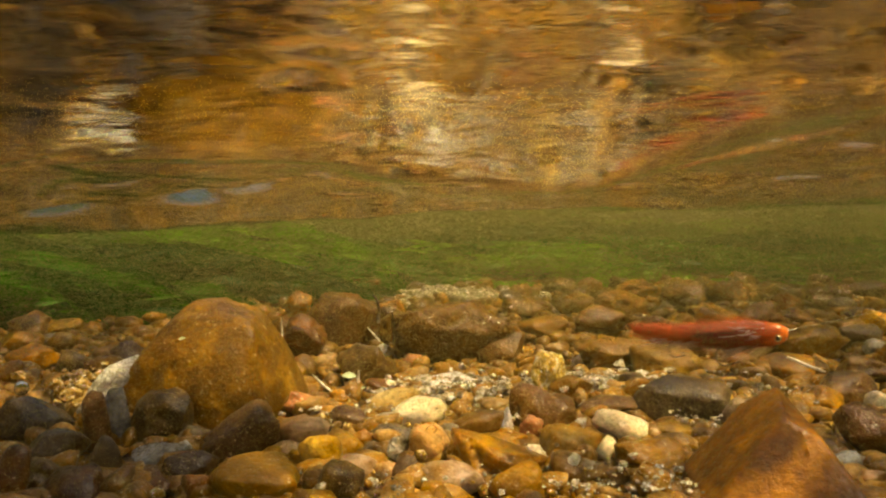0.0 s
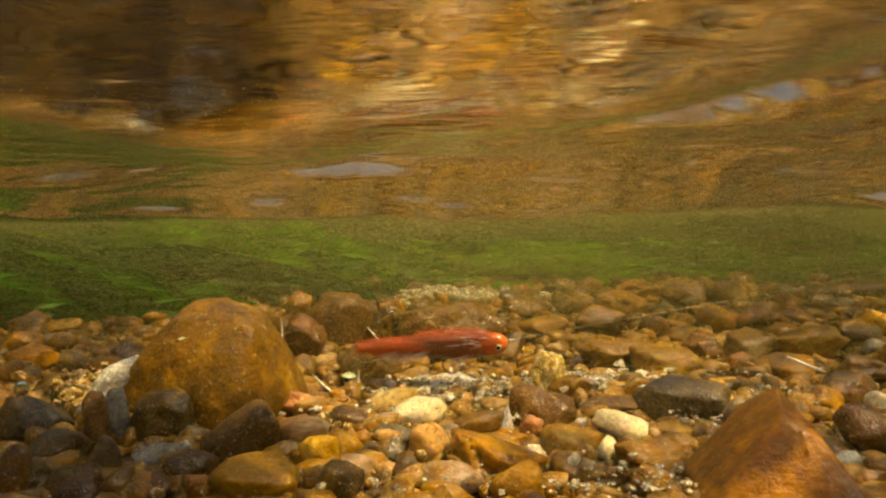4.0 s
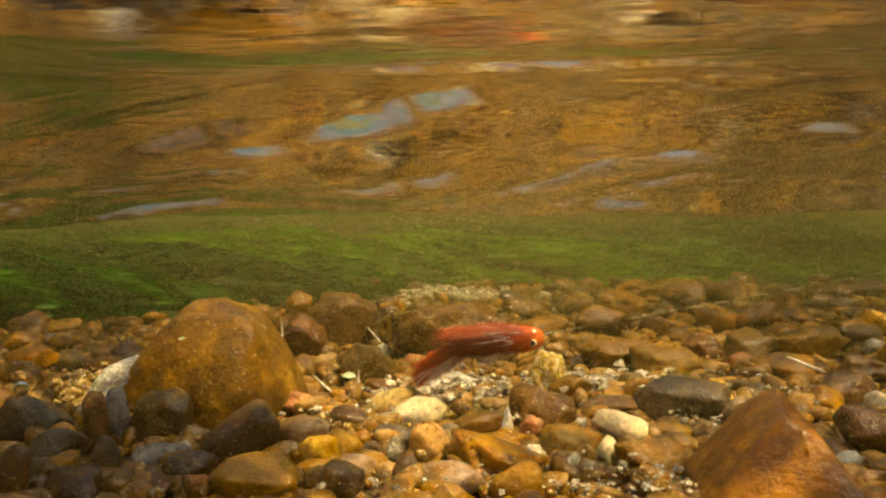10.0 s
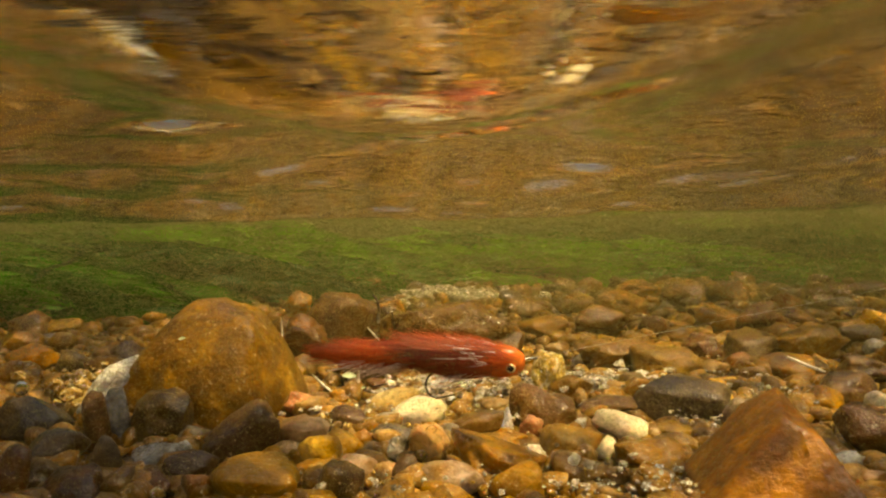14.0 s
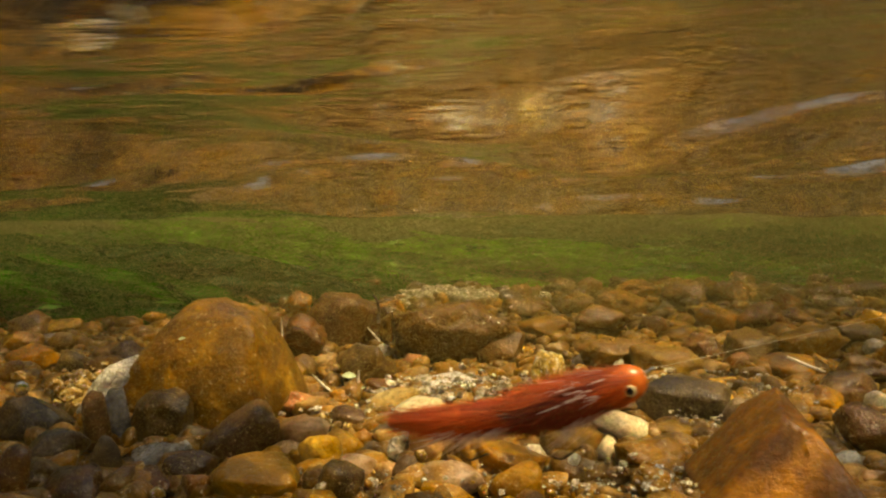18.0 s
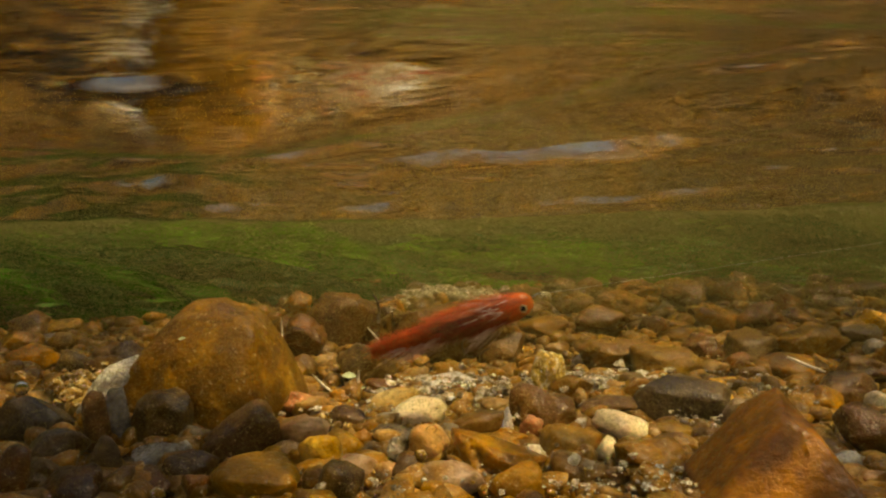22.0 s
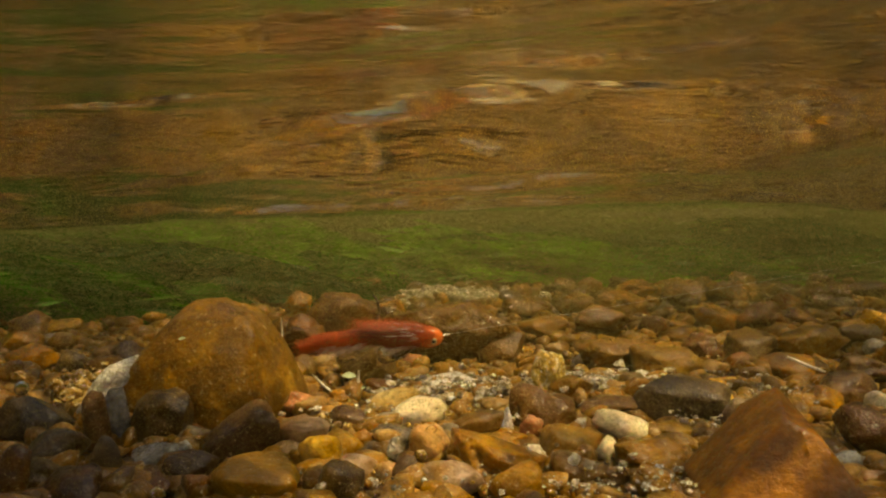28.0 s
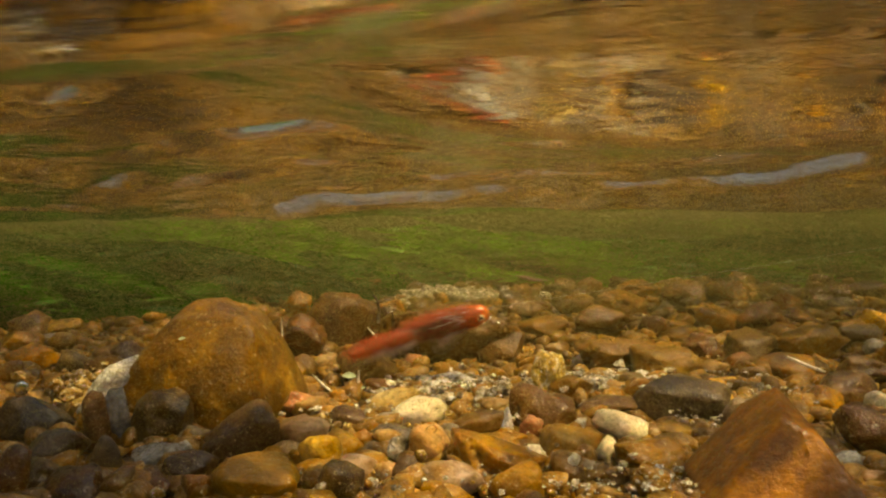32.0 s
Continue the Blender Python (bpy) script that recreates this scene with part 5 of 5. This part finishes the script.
    walk(tail, [
        (0, pose(-0.034, 0, 0, 0, 1.7, -5.3)), (0.5, pose(-0.034, 0, 0, 0, 3.9, -2.4)), (1, pose(-0.034, 0, 0, 0, 0.6, 0.9)),
        (1.5, pose(-0.034, 0, 0, 0, -2.7, -10.1)), (2, pose(-0.034, 0, 0, 0, -10.0, 6.3)), (2.5, pose(-0.034, 0, 0, 0, -11.8, -14.0)),
        (3, pose(-0.034, 0, 0, 0, -4.1, -2.5)), (3.5, pose(-0.034, 0, 0, 0, 0.1, 5.0)), (5.5, pose(-0.034, 0, 0, 0, 0.8, 5.5)),
        (6, pose(-0.034, 0, 0, 0, 1.2, -3.5)), (6.5, pose(-0.034, 0, 0, 0, 0.7, -1.4)), (7, pose(-0.034, 0, 0, 0, -2.1, 16.4)),
        (7.5, pose(-0.034, 0, 0, 0, -1.2, -14.5)), (8, pose(-0.034, 0, 0, 0, 0.7, 7.4)), (8.5, pose(-0.034, 0, 0, 0, -1.8, -10.1)),
        (9, pose(-0.034, 0, 0, 0, 6.2, 12.6)), (9.5, pose(-0.034, 0, 0, 0, 7.0, 10.7)), (10, pose(-0.034, 0, 0, 0, -7.6, -16.1)),
        (10.5, pose(-0.034, 0, 0, 0, -2.5, 2.8)), (11, pose(-0.034, 0, 0, 0, -2.4, -14.8)), (11.5, pose(-0.034, 0, 0, 0, -2.3, 7.4)),
        (12, pose(-0.034, 0, 0, 0, -3.5, 1.4)), (12.5, pose(-0.034, 0, 0, 0, -1.0, -1.1)), (13, pose(-0.034, 0, 0, 0, 11.8, 11.2)),
        (13.5, pose(-0.034, 0, 0, 0, -4.1, -2.2)), (14, pose(-0.034, 0, 0, 0, -0.8, 6.5)), (14.5, pose(-0.034, 0, 0, 0, -1.5, -15.7)),
        (16.5, pose(-0.034, 0, 0, 0, 0.2, 5.7)), (17, pose(-0.034, 0, 0, 0, -1.5, -11.2)), (17.5, pose(-0.034, 0, 0, 0, 4.2, 16.6)),
        (18, pose(-0.034, 0, 0, 0, 4.6, -3.8)), (18.5, pose(-0.034, 0, 0, 0, -5.7, 1.7)), (19, pose(-0.034, 0, 0, 0, -0.1, 10.3)),
        (19.5, pose(-0.034, 0, 0, 0, -0.6, -7.8)), (20, pose(-0.034, 0, 0, 0, -1.3, 12.3)), (20.5, pose(-0.034, 0, 0, 0, 2.5, -7.1)),
        (21, pose(-0.034, 0, 0, 0, 1.6, 9.4)), (21.5, pose(-0.034, 0, 0, 0, -0.9, -7.7)), (22, pose(-0.034, 0, 0, 0, 0.4, -10.1)),
        (22.5, pose(-0.034, 0, 0, 0, -5.5, 5.8)), (23, pose(-0.034, 0, 0, 0, 1.1, -2.4)), (23.5, pose(-0.034, 0, 0, 0, -0.8, 6.7)),
        (24, pose(-0.034, 0, 0, 0, -7.6, -7.0)), (24.5, pose(-0.034, 0, 0, 0, -5.0, 6.4)), (25, pose(-0.034, 0, 0, 0, -0.4, -2.6)),
        (25.5, pose(-0.034, 0, 0, 0, -1.6, 6.7)), (27.5, pose(-0.034, 0, 0, 0, 1.1, -3.7)), (28, pose(-0.034, 0, 0, 0, -3.3, -3.9)),
        (28.3, pose(-0.034, 0, 0, 0, -1.0, -13.7)), (28.7, pose(-0.034, 0, 0, 0, 2.5, 6.5)), (29, pose(-0.034, 0, 0, 0, 1.5, -15.5)),
        (29.3, pose(-0.034, 0, 0, 0, -3.5, 5.7)), (29.5, pose(-0.034, 0, 0, 0, -12.2, 9.4)), (29.7, pose(-0.034, 0, 0, 0, -8.7, -4.9)),
        (30, pose(-0.034, 0, 0, 0, -2.6, -9.1)), (30.3, pose(-0.034, 0, 0, 0, 1.2, -3.0)), (30.5, pose(-0.034, 0, 0, 0, 1.6, -5.1)),
        (30.7, pose(-0.034, 0, 0, 0, 1.0, -17.6)), (31, pose(-0.034, 0, 0, 0, 3.3, -10.2)), (31.3, pose(-0.034, 0, 0, 0, 3.9, 12.1)),
        (31.5, pose(-0.034, 0, 0, 0, -12.2, -22.1)), (31.7, pose(-0.034, 0, 0, 0, -4.6, -19.9)), (32, pose(-0.034, 0, 0, 0, 0.5, 13.4)),
    ])
    walk(leader, [
        (0, pose(0.2239, 0.4895, 0.0536, 0, -7.59, 18.49)), (0.5, pose(0.1866, 0.4843, 0.0547, 0, -7.41, 18.29)), (1, pose(0.1367, 0.5009, 0.0534, 0, -7.29, 17.39)),
        (1.5, pose(0.0976, 0.4695, 0.0640, 0, -6.84, 17.90)), (2, pose(0.0701, 0.4292, 0.0662, 0, -6.65, 18.72)), (2.5, pose(0.0593, 0.4291, 0.0647, 0, -6.66, 18.62)),
        (3, pose(0.0539, 0.4688, 0.0552, 0, -6.94, 17.55)), (3.5, pose(0.0448, 0.5235, 0.0422, 0, -7.32, 16.04)), (5.5, pose(0.0518, 0.4337, 0.0480, 0, -7.09, 18.44)),
        (6, pose(0.0411, 0.3862, 0.0409, 0, -7.19, 19.56)), (6.5, pose(0.0367, 0.3436, 0.0489, 0, -6.92, 20.59)), (7, pose(0.0383, 0.3440, 0.0536, 0, -6.80, 20.60)),
        (7.5, pose(0.0641, 0.4067, 0.0459, 0, -7.16, 19.24)), (8, pose(0.0641, 0.4211, 0.0388, 0, -7.36, 18.87)), (8.5, pose(0.0739, 0.4280, 0.0451, 0, -7.23, 18.78)),
        (9, pose(0.0737, 0.4147, 0.0518, 0, -7.04, 19.12)), (9.5, pose(0.0629, 0.4210, 0.0537, 0, -6.96, 18.86)), (10, pose(0.0624, 0.4514, 0.0567, 0, -6.91, 18.07)),
        (10.5, pose(0.0420, 0.4607, 0.0591, 0, -6.79, 17.66)), (11, pose(0.0541, 0.4381, 0.0777, 0, -6.30, 18.35)), (11.5, pose(0.0697, 0.3975, 0.0922, 0, -5.92, 19.53)),
        (12, pose(0.0820, 0.3815, 0.0887, 0, -6.03, 20.06)), (12.5, pose(0.0717, 0.3579, 0.0744, 0, -6.36, 20.56)), (13, pose(0.0499, 0.3412, 0.0720, 0, -6.35, 20.78)),
        (13.5, pose(0.0373, 0.3501, 0.0640, 0, -6.53, 20.43)), (14, pose(0.0406, 0.3503, 0.0594, 0, -6.66, 20.46)), (14.5, pose(0.0339, 0.3563, 0.0597, 0, -6.64, 20.25)),
        (16.5, pose(0.0651, 0.2893, 0.0567, 0, -6.74, 22.22)), (17, pose(0.0914, 0.2830, 0.0607, 0, -6.70, 22.64)), (17.5, pose(0.0966, 0.2664, 0.0652, 0, -6.58, 23.11)),
        (18, pose(0.0756, 0.2770, 0.0681, 0, -6.45, 22.63)), (18.5, pose(0.0563, 0.2828, 0.0651, 0, -6.48, 22.29)), (19, pose(0.0435, 0.2837, 0.0693, 0, -6.34, 22.14)),
        (19.5, pose(0.0539, 0.3074, 0.0816, 0, -6.07, 21.66)), (20, pose(0.0756, 0.3158, 0.0970, 0, -5.73, 21.66)), (20.5, pose(0.0966, 0.3368, 0.0931, 0, -5.91, 21.34)),
        (21, pose(0.0920, 0.3661, 0.0873, 0, -6.08, 20.55)), (21.5, pose(0.0690, 0.4026, 0.0808, 0, -6.23, 19.39)), (22, pose(0.0512, 0.4211, 0.0822, 0, -6.16, 18.76)),
        (22.5, pose(0.0386, 0.4320, 0.0761, 0, -6.30, 18.37)), (23, pose(0.0434, 0.4279, 0.0744, 0, -6.35, 18.52)), (23.5, pose(0.0416, 0.4417, 0.0689, 0, -6.51, 18.15)),
        (24, pose(0.0307, 0.4280, 0.0707, 0, -6.42, 18.41)), (24.5, pose(0.0185, 0.4348, 0.0641, 0, -6.56, 18.13)), (25, pose(0.0151, 0.4603, 0.0630, 0, -6.61, 17.45)),
        (25.5, pose(0.0234, 0.4399, 0.0657, 0, -6.54, 18.04)), (27.5, pose(0.0144, 0.5260, 0.0544, 0, -6.89, 15.75)), (28, pose(0.0030, 0.5359, 0.0440, 0, -7.14, 15.41)),
        (28.3, pose(-0.0015, 0.5309, 0.0428, 0, -7.15, 15.51)), (28.7, pose(0.0016, 0.4940, 0.0470, 0, -7.02, 16.48)), (29, pose(0.0055, 0.4842, 0.0421, 0, -7.15, 16.76)),
        (29.3, pose(0.0277, 0.4558, 0.0482, 0, -7.03, 17.67)), (29.5, pose(0.0377, 0.4462, 0.0443, 0, -7.16, 18.00)), (29.7, pose(0.0339, 0.4567, 0.0460, 0, -7.11, 17.70)),
        (30, pose(0.0357, 0.4788, 0.0493, 0, -7.05, 17.14)), (30.3, pose(0.0265, 0.5335, 0.0484, 0, -7.10, 15.64)), (30.5, pose(0.0317, 0.5461, 0.0456, 0, -7.20, 15.35)),
        (30.7, pose(0.0260, 0.5514, 0.0487, 0, -7.10, 15.17)), (31, pose(0.0449, 0.5432, 0.0596, 0, -6.86, 15.52)), (31.3, pose(0.0151, 0.5123, 0.0785, 0, -6.24, 16.11)),
        (31.5, pose(0.0025, 0.5411, 0.0780, 0, -6.24, 15.27)), (31.7, pose(0.0071, 0.5440, 0.0649, 0, -6.60, 15.23)), (32, pose(0.0343, 0.5414, 0.0623, 0, -6.75, 15.49)),
    ])

motions()
